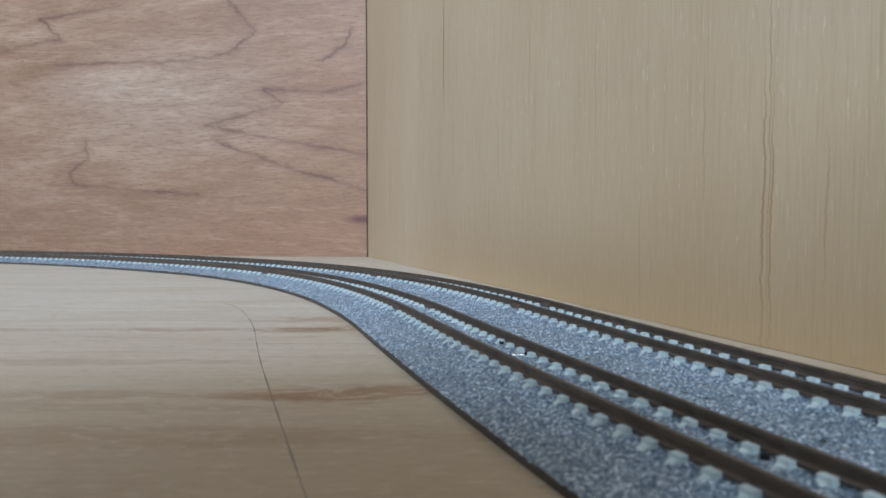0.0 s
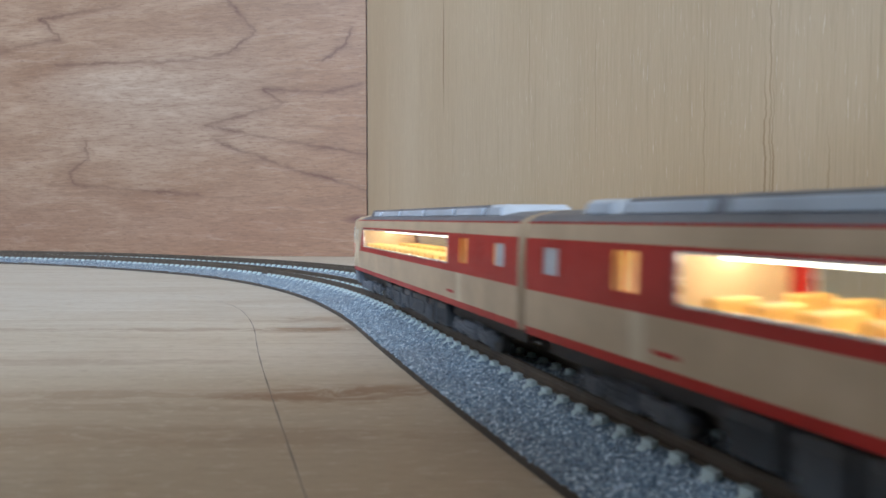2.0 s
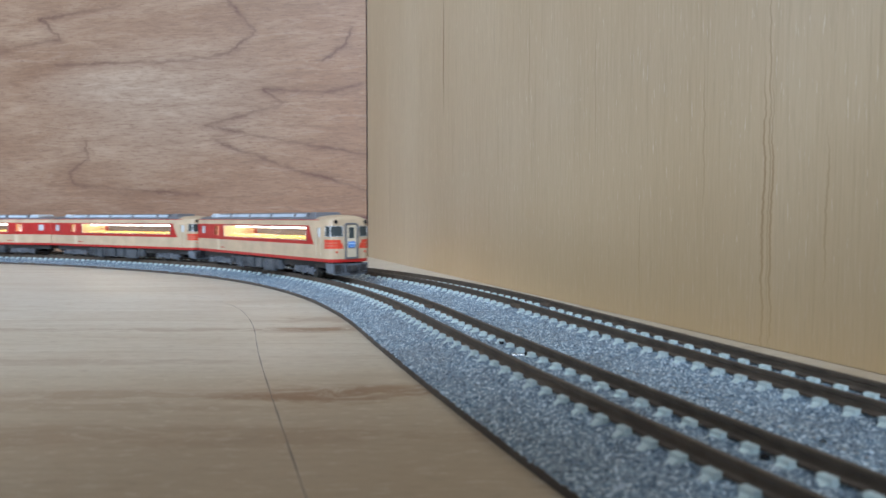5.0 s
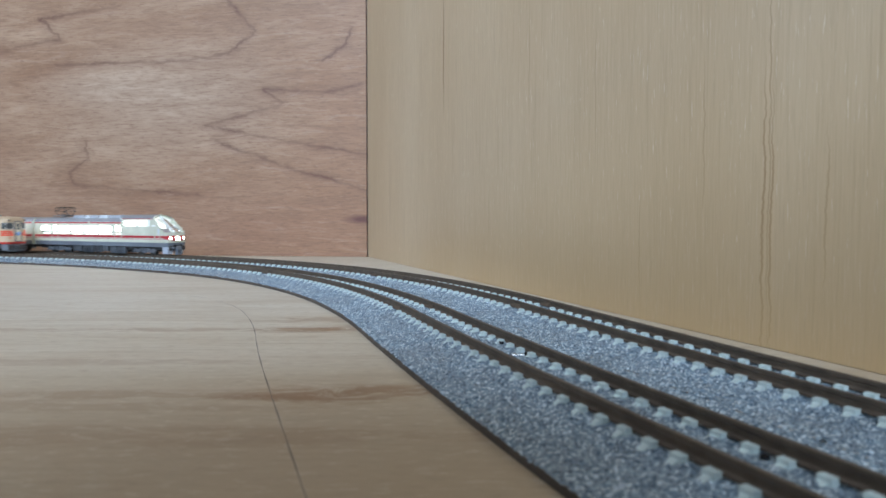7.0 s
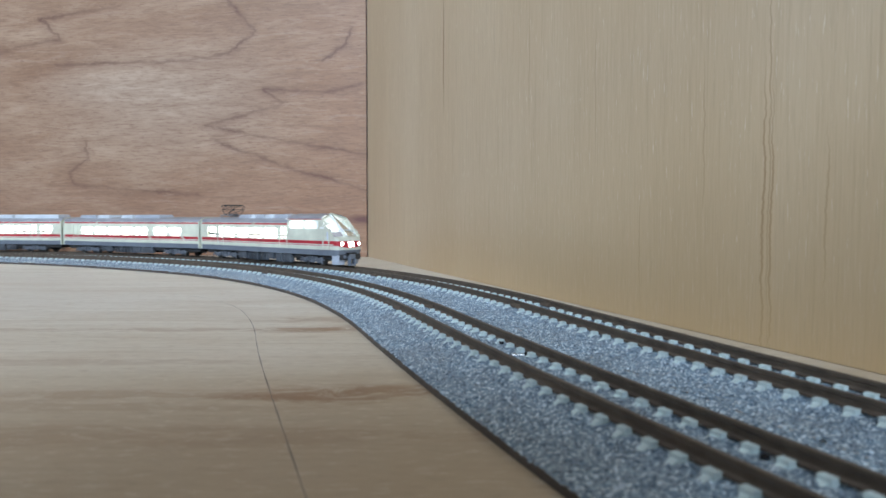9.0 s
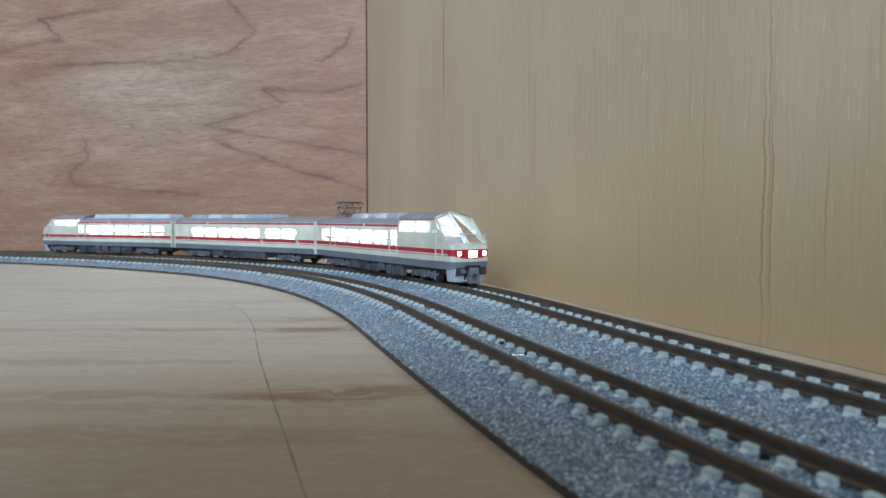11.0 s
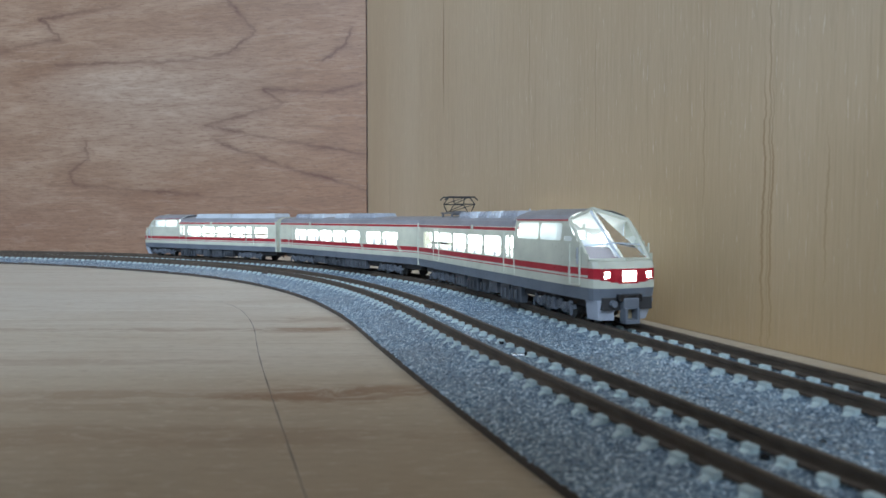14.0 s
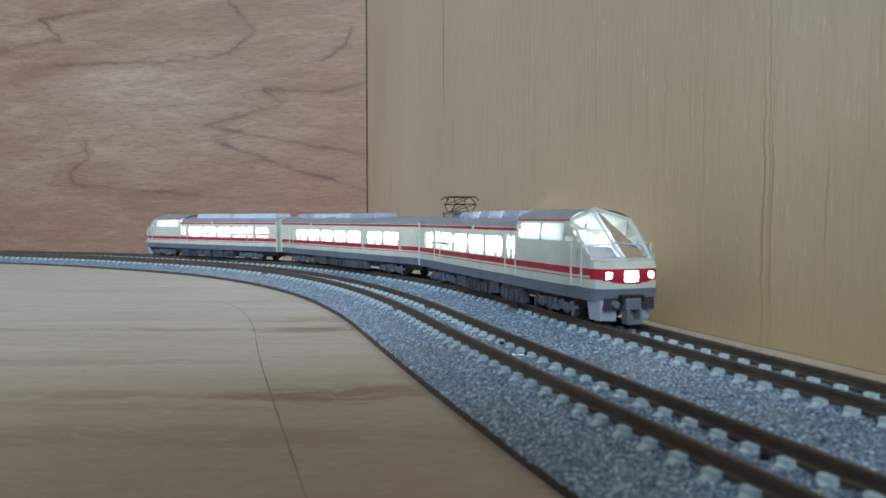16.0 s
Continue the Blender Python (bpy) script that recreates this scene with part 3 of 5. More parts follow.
FAR_TRACK = track(True, [-90.0, 186.0, 312.0])


# ---- rolling stock ----
def walled(bm, us, zs, at, openings, colour, corner=0.0, sides=(1, -1)):
    """A skin over breaks us and heights zs through at(u, z) -> (x, y), left open at the openings (u0, u1, z0, z1)."""
    us, zs = sorted(set(round(u, 3) for u in us)), sorted(set(round(z, 3) for z in zs))
    for sgn in sides:
        grid = {}

        def vert(u, z):
            k = (round(u, 4), round(z, 4))
            if k not in grid:
                x, y = at(u, z)
                grid[k] = bm.verts.new((x, sgn * y, z))
            return grid[k]
        for u0, u1 in zip(us, us[1:]):
            for z0, z1 in zip(zs, zs[1:]):
                uc, zc = (u0 + u1) / 2, (z0 + z1) / 2
                if any(a < uc < b and c < zc < d for a, b, c, d in openings):
                    continue
                col = colour(uc, zc)
                if col is None:
                    continue
                q = [vert(u0, z0), vert(u1, z0), vert(u1, z1), vert(u0, z1)]
                bm.faces.new(q if sgn < 0 else q[::-1]).material_index = col
        if corner:
            for a, b, c, d in openings:
                r = min(corner, (b - a) * 0.45, (d - c) * 0.45)
                for uu, zz, du, dz in ((a, c, 1, 1), (b, c, -1, 1), (b, d, -1, -1), (a, d, 1, -1)):
                    pts = [(uu, zz)] + [(uu + du * r * (1 - math.sin(t)), zz + dz * r * (1 - math.cos(t))) for t in [math.pi / 2 * i / 4 for i in range(5)]]
                    vs = []
                    for u, z in pts:
                        x, y = at(u, z)
                        vs.append(bm.verts.new((x, sgn * y, z)))
                    bm.faces.new(vs).material_index = colour(uu - du * 0.05, zz)


def spread(a, b, step):
    k = max(1, int(round(abs(b - a) / step)))
    return [a + (b - a) * i / k for i in range(k + 1)]


def pane(parent, u0, u1, z0, z1, at, sgn, mat=None, name="window", inset=0.25, label=""):
    """One glazed pane set just behind the skin."""
    bm = bmesh.new()
    rows = []
    for u in spread(u0 - 0.2, u1 + 0.2, 6.0):
        (xa, ya), (xb, yb) = at(u, z0), at(u, z1)
        rows.append([bm.verts.new((xa, sgn * (ya - inset), z0 - 0.2)), bm.verts.new((xb, sgn * (yb - inset), z1 + 0.2))])
    for a, b in zip(rows, rows[1:]):
        bm.faces.new((a[0], b[0], b[1], a[1]))
    r = bmesh.ops.extrude_face_region(bm, geom=bm.faces[:])
    for v in r["geom"]:
        if isinstance(v, bmesh.types.BMVert):
            v.co.y -= sgn * 0.35
    bmesh.ops.recalc_face_normals(bm, faces=bm.faces)
    ob = part(name, bm, mat or GLASS, parent, label)
    ob.visible_shadow = False
    return ob


def bogie_meshes(tall=4.6):
    """Meshes of one bogie: its frame with springs, and one wheelset."""
    bm = bmesh.new()
    for s in (-1, 1):
        y0, y1 = sorted((s * 6.7, s * 7.6))
        prism(bm, [(-11.2, 2.7), (-9.2, 2.4), (-4.4, 2.4), (-3.4, 1.9), (3.4, 1.9), (4.4, 2.4), (9.2, 2.4), (11.2, 2.7), (11.0, 3.6), (4.6, 3.5), (3.2, 4.0), (-3.2, 4.0), (-4.6, 3.5), (-11.0, 3.6)], "y", y0, y1)
        for x in (-7, 7):
            box(bm, x - 1.4, x + 1.4, *sorted((s * 6.9, s * 8.1)), 1.5, 3.9, bevel=0.3)
            rod(bm, (x, s * 8.0, 2.75), (x, s * 8.4, 2.75), 0.8, 12)
            for dx in (-2.4, 2.4):
                for k in range(3):
                    rod(bm, (x + dx, s * 7.5, 2.3 + k * 0.75), (x + dx, s * 7.5, 2.75 + k * 0.75), 0.72, 10)
                rod(bm, (x + dx, s * 7.5, 2.1), (x + dx, s * 7.5, 4.5), 0.42, 8)
        box(bm, -2.3, 2.3, *sorted((s * 7.0, s * 8.2)), 1.5, 2.2, bevel=0.2)
        for dx in (-1.3, 1.3):
            for k in range(3):
                rod(bm, (dx, s * 7.9, 2.2 + k * 0.8), (dx, s * 7.9, 2.7 + k * 0.8), 0.85, 10)
            rod(bm, (dx, s * 7.9, 2.0), (dx, s * 7.9, tall), 0.5, 8)
        rod(bm, (-10.6, s * 7.9, 1.2), (-10.6, s * 7.9, 3.2), 0.35, 6)
        rod(bm, (10.6, s * 7.9, 1.2), (10.6, s * 7.9, 3.2), 0.35, 6)
    box(bm, -2.2, 2.2, -6.6, 6.6, 3.2, 4.6)
    ws = bmesh.new()
    rod(ws, (0, -6.2, 0), (0, 6.2, 0), 0.6, 8)
    for s in (-1, 1):
        rod(ws, (0, s * 4.35, 0), (0, s * 5.6, 0), 2.75, 20)
        rod(ws, (0, s * 4.1, 0), (0, s * 4.4, 0), 3.2, 20)
    out = []
    for name, b, m in (("bogie", bm, UNDER), ("wheelset", ws, WHEEL)):
        mesh = bpy.data.meshes.new(name)
        bmesh.ops.scale(b, vec=(0.001, 0.001, 0.001), verts=b.verts)
        b.to_mesh(mesh)
        b.free()
        mesh.materials.append(m)
        out.append(mesh)
    return out


BOGIE_MESH, WHEEL_MESH = bogie_meshes()
PIVOT = 46.0


def add_bogies(car, half):
    made = []
    for x in (half - 24.0, -half + 24.0):
        b = new("bogie", BOGIE_MESH)
        b.parent, b.location = car, place(x, 0, 0)
        for dx in (-7, 7):
            w = new("wheelset", WHEEL_MESH)
            w.parent, w.location = b, place(dx, 0, 2.75)
        made.append((b, x))
    return made


def roof_skin(bm, xs, prof, mat, front=None):
    """A roof over stations xs; prof holds (y, z) from the gutter to the ridge."""
    full = [(y, z) for y, z in prof] + [(-y, z) for y, z in prof[-2::-1]]
    prev = None
    for x in xs:
        ring = [bm.verts.new((x + (front(y) if front and x == xs[-1] else 0), y, z)) for y, z in full]
        if prev:
            for i in range(len(ring) - 1):
                bm.faces.new((prev[i], ring[i], ring[i + 1], prev[i + 1])).material_index = mat
        prev = ring
    return prev


def end_wall(bm, x, prof, mat, facing):
    pts = [(y, z) for y, z in prof] + [(-y, z) for y, z in prof[::-1] if y > 0.01]
    vs = [bm.verts.new((x, y, z)) for y, z in pts]
    f = bm.faces.new(vs)
    f.material_index = mat
    f.normal_update()
    if f.normal.x * facing < 0:
        f.normal_flip()


def underfloor(car, half, seed, top=6.4):
    """The chassis plate and the equipment boxes between the bogies."""
    bm = bmesh.new()
    box(bm, -half + 3, half - 3, -6.4, 6.4, top - 2.2, top + 0.6)
    part("chassis", bm, UNDER_DARK, car)
    rng = random.Random(seed)
    x = -half + 40
    while x < half - 46:
        w = rng.uniform(5, 12)
        low = rng.uniform(0.7, 2.0)
        for s in (-1, 1):
            bm = bmesh.new()
            a, b = sorted((s * 5.4, s * rng.uniform(7.3, 8.3)))
            box(bm, x, x + w, a, b, low, top - 0.3, bevel=0.25)
            for k in range(int(w // 2.6)):
                e = x + 1.0 + k * 2.5
                a, b = sorted((s * 8.0, s * 8.45))
                box(bm, e, e + 1.3, a, b, low + 0.8, top - 1.4, bevel=0.12)
            part("equipment_box", bm, UNDER_BOX, car)
        x += w + rng.uniform(0.5, 3.0)


def coupler(car, x, way):
    bm = bmesh.new()
    box(bm, *sorted((x, x + way * 3.2)), -1.1, 1.1, 3.3, 5.2, bevel=0.3)
    box(bm, *sorted((x + way * 1.2, x + way * 2.6)), -1.9, 1.9, 2.8, 5.6, bevel=0.3)
    part("coupler", bm, UNDER_DARK, car)


def seats(car, x0, x1, z, mat, count, high=5.4):
    pitch = (x1 - x0) / count
    for i in range(count):
        x = x0 + pitch * (i + 0.5)
        for s in (-1, 1):
            bm = bmesh.new()
            a, b = sorted((s * 2.2, s * 7.9))
            box(bm, x - pitch * 0.30, x + pitch * 0.22, a, b, z, z + high * 0.42, bevel=0.3)
            box(bm, x + pitch * 0.08, x + pitch * 0.30, a, b, z, z + high, bevel=0.35)
            part("seat", bm, mat, car)


# ---- cream and red railcar ----
RC_HALF = 70.25
RC_CORNER = [(66.3, 9.3), (68.1, 8.9), (69.35, 7.8), (70.0, 6.1), (70.2, 4.3), (70.25, 0.0)]
RC_RUN = [66.3]
for _a, _b in zip(RC_CORNER, RC_CORNER[1:]):
    RC_RUN.append(RC_RUN[-1] + math.dist(_a, _b))


def rc_width(z):
    return float(np.interp(z, (6.5, 8.5, 17.5, 21.5, 23.5), (9.1, 9.3, 9.3, 9.1, 8.7)))


def rc_at(u, z):
    """Plan of the side wall, which turns round the cab's corner to the middle of the front."""
    k = rc_width(z) / 9.3
    b = u + RC_HALF
    slant = (17.4 - z) * 0.55 * max(0.0, min((b - 121.0) / 4.0, (130.0 - b) / 5.0))
    lean = max(0.0, z - 16.0) * 0.06
    if u <= 66.3:
        return u + slant, rc_width(z)
    return float(np.interp(u, RC_RUN, [p[0] for p in RC_CORNER])) - lean * min(1, (u - 66.3) / 3), float(np.interp(u, RC_RUN, [p[1] for p in RC_CORNER])) * k


def rc_colour(u, z):
    g = u + RC_HALF
    if z < 8.15:
        return 1
    if z > 23.3:
        return 1 if g < 131 else 0
    if 13.6 < z < 21.2 and g < 125.0:
        return 1
    if RC_RUN[0] - 1.0 < u < RC_RUN[4] + 0.75 - (z - 12.7) * 0.42 and 12.2 < z < 15.7 and not ((13.25 < z < 13.4 or 14.35 < z < 14.5) and u < RC_RUN[3] - 0.2):
        return 2
    if 26.6 < g < 29.4 and z < 13.6:
        return 3
    return 0


def railcar(label):
    car = new("model_railcar")
    tagged(car, label, "model train", "cream and red railcars in one train")
    g = -RC_HALF
    strip = (g + 35, g + 121, 15.2, 20.6)
    door = [(g + 23.2 + i * 1.68, g + 24.5 + i * 1.68, 15.6, 20.4) for i in range(3)]
    toilet = (g + 5.5, g + 9.8, 16.2, 20.0)
    cabside = (g + 130.3, g + 132.6, 16.6, 20.4)
    front = [(RC_RUN[0] - 0.4, RC_RUN[1] + 0.5, 17.1, 21.0), (RC_RUN[1] + 0.8, RC_RUN[4] + 0.5, 17.1, 21.0)]
    openings = [strip, toilet, cabside, *door, *front]
    us = [g, *RC_RUN, g + 26.6, g + 29.4, g + 128.2, g + 131] + [v for o in openings for v in o[:2]] + [g + 125.0, g + 130.0] + [RC_RUN[0] - 1.0, RC_RUN[3] - 0.2] + [RC_RUN[4] + 0.3 * k for k in range(-3, 4)]
    zs = [6.9, 8.15, 10, 12.2, 13.25, 13.4, 13.6, 14.35, 14.5, 15.7, 17.5, 19, 21.2, 22.2, 23.3, 23.6] + [v for o in openings for v in o[2:]]
    bm = bmesh.new()
    walled(bm, us, zs, rc_at, openings, rc_colour, 0.45)
    end_wall(bm, g, [(rc_width(z), z) for z in (6.9, 8.5, 17.5, 21.5, 23.6)] + [(7.2, 24.45), (3.7, 25.15), (0, 25.4)], 0, -1)
    part("body", bm, [CREAM, RED, VERMILION, CREAM_LIGHT], car, "cream body shell with a red window band")
    # roof, with the cream dome over the cab
    bm = bmesh.new()
    prof = [(8.75, 23.5), (7.2, 24.45), (3.7, 25.15), (0, 25.4)]
    roof_skin(bm, [g, g + 60, g + 127], prof, 0)
    roof_skin(bm, [g + 127, 61.5], prof, 1)
    rings = []
    for k, kx, z in ((1.0, 1.0, 23.5), (0.823, 0.94, 24.45), (0.42, 0.80, 25.15)):
        ring = []
        for x, y in RC_CORNER + [(x, -y) for x, y in RC_CORNER[-2::-1]]:
            ring.append(bm.verts.new((61.5 + (x - 0.45 - 61.5) * kx, y * 0.936 * k, z)))
        first = [bm.verts.new((61.5, 8.75 * k, z))] + ring + [bm.verts.new((61.5, -8.75 * k, z))]
        rings.append(first)
    for a, b in zip(rings, rings[1:]):
        for i in range(len(a) - 1):
            bm.faces.new((a[i], a[i + 1], b[i + 1], b[i])).material_index = 1
    top = bm.verts.new((61.5, 0, 25.4))
    for i in range(len(rings[-1]) - 1):
        bm.faces.new((rings[-1][i], rings[-1][i + 1], top)).material_index = 1
    bmesh.ops.recalc_face_normals(bm, faces=bm.faces)
    part("roof", bm, [ROOF_GREY, CREAM], car, "dark grey roof with a cream cab dome", smooth=False)
    # roof housing; panels and the pale first unit carry sky reflection in their colour
    x = g + 12
    for i, w in enumerate((8, 17, 22, 22, 22, 10)):
        bm = bmesh.new()
        box(bm, x, x + w, -7.0, 7.0, 23.9, 26.5, bevel=0.4, taper=0.9)
        for s in (-1, 1):
            a, b = sorted((s * 5.4, s * 6.95))
            box(bm, x + 0.8, x + w - 0.8, a, b, 24.6, 26.0, 1, 0.15, 0.2)
        part("roof_unit", bm, [ROOF_GREY if i else UNIT_LIGHT, SKY_SHEEN_PANEL], car, "grey air-conditioning housing with glossy panels coloured for sky sheen")
        x += w + 0.7
    bm = bmesh.new()
    box(bm, x, x + 6, -6.6, 6.6, 24.0, 26.6, bevel=0.5, taper=0.8)
    part("roof_unit", bm, ROOF_GREY, car, "dark grey roof housing")
    for s in (1, -1):
        pane(car, *strip, rc_at, s)
        pane(car, door[0][0], door[-1][1], 15.6, 20.4, rc_at, s, name="door_window")
        pane(car, *toilet, rc_at, s, UNIT_LIGHT, label="frosted white window")
        pane(car, *cabside, rc_at, s, UNIT_LIGHT, name="cab_window", label="pale cab side window")
        for o in front:
            bm = bmesh.new()
            pts = []
            for u in spread(o[0] - 0.15, o[1] + 0.15, 1.0):
                pts.append(tuple((rc_at(u, z)[0] - 0.22, s * (rc_at(u, z)[1] - 0.12), z) for z in (16.95, 21.05)))
            vv = [(bm.verts.new(a), bm.verts.new(b)) for a, b in pts]
            for a, b in zip(vv, vv[1:]):
                bm.faces.new((a[0], b[0], b[1], a[1]))
            part("windscreen", bm, DARK_GLASS, car, "dark cab windscreen")
            bm = bmesh.new()
            for z in (17.0, 21.0):
                for u0, u1 in zip(spread(o[0], o[1], 1.0), spread(o[0], o[1], 1.0)[1:]):
                    (xa, ya), (xb, yb) = rc_at(u0, z), rc_at(u1, z)
                    rod(bm, (xa + 0.05, s * ya, z), (xb + 0.05, s * yb, z), 0.17, 6)
            for u in o[:2]:
                (xa, ya), (xb, yb) = rc_at(u, 17.0), rc_at(u, 21.0)
                rod(bm, (xa + 0.05, s * ya, 17.0), (xb + 0.05, s * yb, 21.0), 0.22, 6)
            part("windscreen_frame", bm, SILVER, car, "silver windscreen frame")
        # silver edging round the long window
        bm = bmesh.new()
        for z in (15.2, 20.6):
            y = rc_width(z) + 0.03
            box(bm, strip[0], strip[1], *sorted((s * (y - 0.3), s * (y + 0.08))), z - 0.16, z + 0.16)
        for x in strip[:2]:
            box(bm, x - 0.2, x + 0.2, *sorted((s * 8.95, s * 9.38)), 15.1, 20.7)
        part("window_frame", bm, SILVER, car, "thin silver window frame")
        # upright handrails beside the cab door
        bm = bmesh.new()
        rod(bm, (g + 129.6, s * 9.6, 9.5), (g + 129.6, s * 9.6, 20.5), 0.16, 6)
        rod(bm, (g + 133.2, s * 9.6, 9.5), (g + 133.2, s * 9.6, 20.5), 0.16, 6)
        part("handrail", bm, CREAM_LIGHT, car)
        # lamp in a round hood above the windscreen
        bm = bmesh.new()
        rod(bm, (66.8, s * 6.7, 22.9), (69.8, s * 6.7, 22.7), 1.0, 16)
        rod(bm, (69.75, s * 6.7, 22.7), (69.9, s * 6.7, 22.7), 0.78, 16, 1)
        part("headlamp", bm, [CREAM, BLACK], car, "round cream headlamp hood with dark lens")
        bm = bmesh.new()
        rod(bm, (69.2, s * 6.4, 10.9), (70.2, s * 6.4, 10.9), 0.4, 12)
        part("tail_lamp", bm, VERMILION, car, "small red tail lamp")
    # gangway door with its grey frame, and the blue headsign
    bm = bmesh.new()
    arch = [(-2.95, 8.2), (2.95, 8.2), (2.95, 21.3), (2.6, 22.0), (1.9, 22.3), (-1.9, 22.3), (-2.6, 22.0), (-2.95, 21.3)]
    hole = [(-2.4, 8.8), (2.4, 8.8), (2.4, 21.1), (2.15, 21.55), (1.7, 21.7), (-1.7, 21.7), (-2.15, 21.55), (-2.4, 21.1)]
    rings = [[bm.verts.new((x, y, z)) for y, z in loop] for x, loop in ((68.6, arch), (70.75, arch), (70.75, hole), (68.6, hole))]
    for ra, rb in zip(rings, rings[1:]):
        for i in range(8):
            bm.faces.new((ra[i], ra[(i + 1) % 8], rb[(i + 1) % 8], rb[i]))
    bmesh.ops.recalc_face_normals(bm, faces=bm.faces)
    part("gangway_frame", bm, GREY_TRIM, car, "dark grey rubber gangway frame")
    bm = bmesh.new()
    box(bm, 68.8, 70.35, -2.38, 2.38, 8.85, 21.6, bevel=0.15)
    door_ob = part("gangway_door", bm, CREAM_LIGHT, car, "cream gangway door")
    bm = bmesh.new()
    box(bm, 70.3, 70.48, -1.15, 1.15, 16.3, 20.6, bevel=0.08)
    part("pane", bm, DARK_GLASS, door_ob, "dark narrow door pane")
    bm = bmesh.new()
    box(bm, 70.3, 70.8, -1.6, 1.6, 12.5, 15.0, bevel=0.2)
    box(bm, 70.7, 70.86, -1.4, 1.4, 13.9, 14.5, 1)
    box(bm, 70.7, 70.86, -0.9, 0.9, 13.0, 13.25, 1)
    part("headsign", bm, [HEADSIGN_BLUE, HEADSIGN_PALE], door_ob, "blue headsign with pale bars")
    bm = bmesh.new()
    rod(bm, (66.5, -4.4, 23.9), (66.5, -4.4, 25.6), 0.35, 8)
    part("horn", bm, CREAM, car)
    # front valance
    bm = bmesh.new()
    prism(bm, [(-8.4, 6.4), (-7.8, 2.6), (-4.5, 1.6), (4.5, 1.6), (7.8, 2.6), (8.4, 6.4)], "x", 64.5, 69.4)
    rod(bm, (69.3, -7.4, 2.3), (69.9, 0, 1.9), 0.4, 8)
    rod(bm, (69.9, 0, 1.9), (69.3, 7.4, 2.3), 0.4, 8)
    part("valance", bm, SKIRT_GREY, car, "grey front valance")
    for y in (-6.0, 6.0):
        bm = bmesh.new()
        box(bm, 69.2, 69.6, y - 1.3, y + 1.3, 3.2, 5.9, 0, 0.15)
        for dy in (-1.3, 1.3):
            rod(bm, (70.1, y + dy, 6.4), (70.1, y + dy, 2.8), 0.22, 8)
        rod(bm, (70.1, y - 1.3, 2.8), (70.1, y + 1.3, 2.8), 0.25, 8)
        part("front_step", bm, UNDER_DARK, car, "dark front step")
        for k, j, low in ((0.6, 0.62, 2.6), (0.3, 0.36, 2.9)):
            bm = bmesh.new()
            rod(bm, (69.8, y * k, 5.8), (70.4, y * j, low), 0.3, 8)
            part("brake_hose", bm, UNDER_DARK, car, "dark brake hose")
    for x, way in ((69.4, 1), (g, -1)):
        coupler(car, x, way)
    # inside
    bm = bmesh.new()
    box(bm, g + 1, 60, -8.6, 8.6, 8.8, 9.6)
    part("cabin_floor", bm, INSIDE_CREAM, car)
    bm = bmesh.new()
    box(bm, g + 31.5, g + 32.2, -8.4, 8.4, 9.6, 22.5)
    part("bulkhead", bm, BULKHEAD, car)
    bm = bmesh.new()
    box(bm, g + 123, g + 123.7, -8.4, 8.4, 9.6, 22.5)
    part("bulkhead", bm, BULKHEAD, car)
    bm = bmesh.new()
    box(bm, g + 32.6, g + 122.4, -1.6, 1.6, 19.6, 22.2, bevel=0.3)
    part("light_bar", bm, WARM_LIGHT, car, "glowing warm interior light bar")
    bm = bmesh.new()
    box(bm, g + 32.4, g + 122.8, -8.5, 8.5, 22.3, 22.6)
    part("cabin_ceiling", bm, INSIDE_CREAM, car)
    # solid glowing block added so the door panes show a lit amber vestibule
    bm = bmesh.new()
    box(bm, g + 20.5, g + 30.5, -6.8, 6.8, 10.5, 20.6, bevel=0.3)
    part("vestibule_glow", bm, AMBER_GLOW, car, "glowing amber block standing in for the lit vestibule")
    for s in (1, -1):
        bm = bmesh.new()
        box(bm, g + 31.0, g + 35.2, *sorted((s * 9.2, s * 9.36)), 9.4, 9.95)
        part("number_bar", bm, RED, car, "dark red bar")
    seats(car, g + 34, g + 122, 9.6, SEAT_ORANGE, 15, 6.6)
    underfloor(car, RC_HALF, 3)
    return car


# ---- ivory and red electric train ----
EM_HALF = 66.5
EM_NOSE = [(6.6, 9.3), (4.6, 8.75), (3.4, 7.6), (2.85, 5.0), (2.6, 0.0)]
EM_RUN = [0.0]
for _a, _b in zip(EM_NOSE, EM_NOSE[1:]):
    EM_RUN.append(EM_RUN[-1] + math.dist(_a, _b))


def em_width(z):
    return float(np.interp(z, (5.5, 8.0, 18, 21.6, 23.8), (9.0, 9.3, 9.3, 9.15, 8.55)))


def em_front(z):
    """How far behind the nose the side wall ends: it follows the raked windscreen."""
    return 6.0 if z <= 14.3 else 6.0 + (z - 14.3) * 0.99


def em_taper(u):
    """The sides draw in towards the nose."""
    return 1.0 - 0.075 * max(0.0, min(1.0, (16.0 - u) / 10.0))


def em_stripe(z):
    """Paint zones up the side: 0 ivory, 1 scarlet, 2 blue-grey."""
    if z < 8.3:
        return 2
    if 10.35 < z < 10.6 or 11.15 < z < 12.75:
        return 1
    return 0


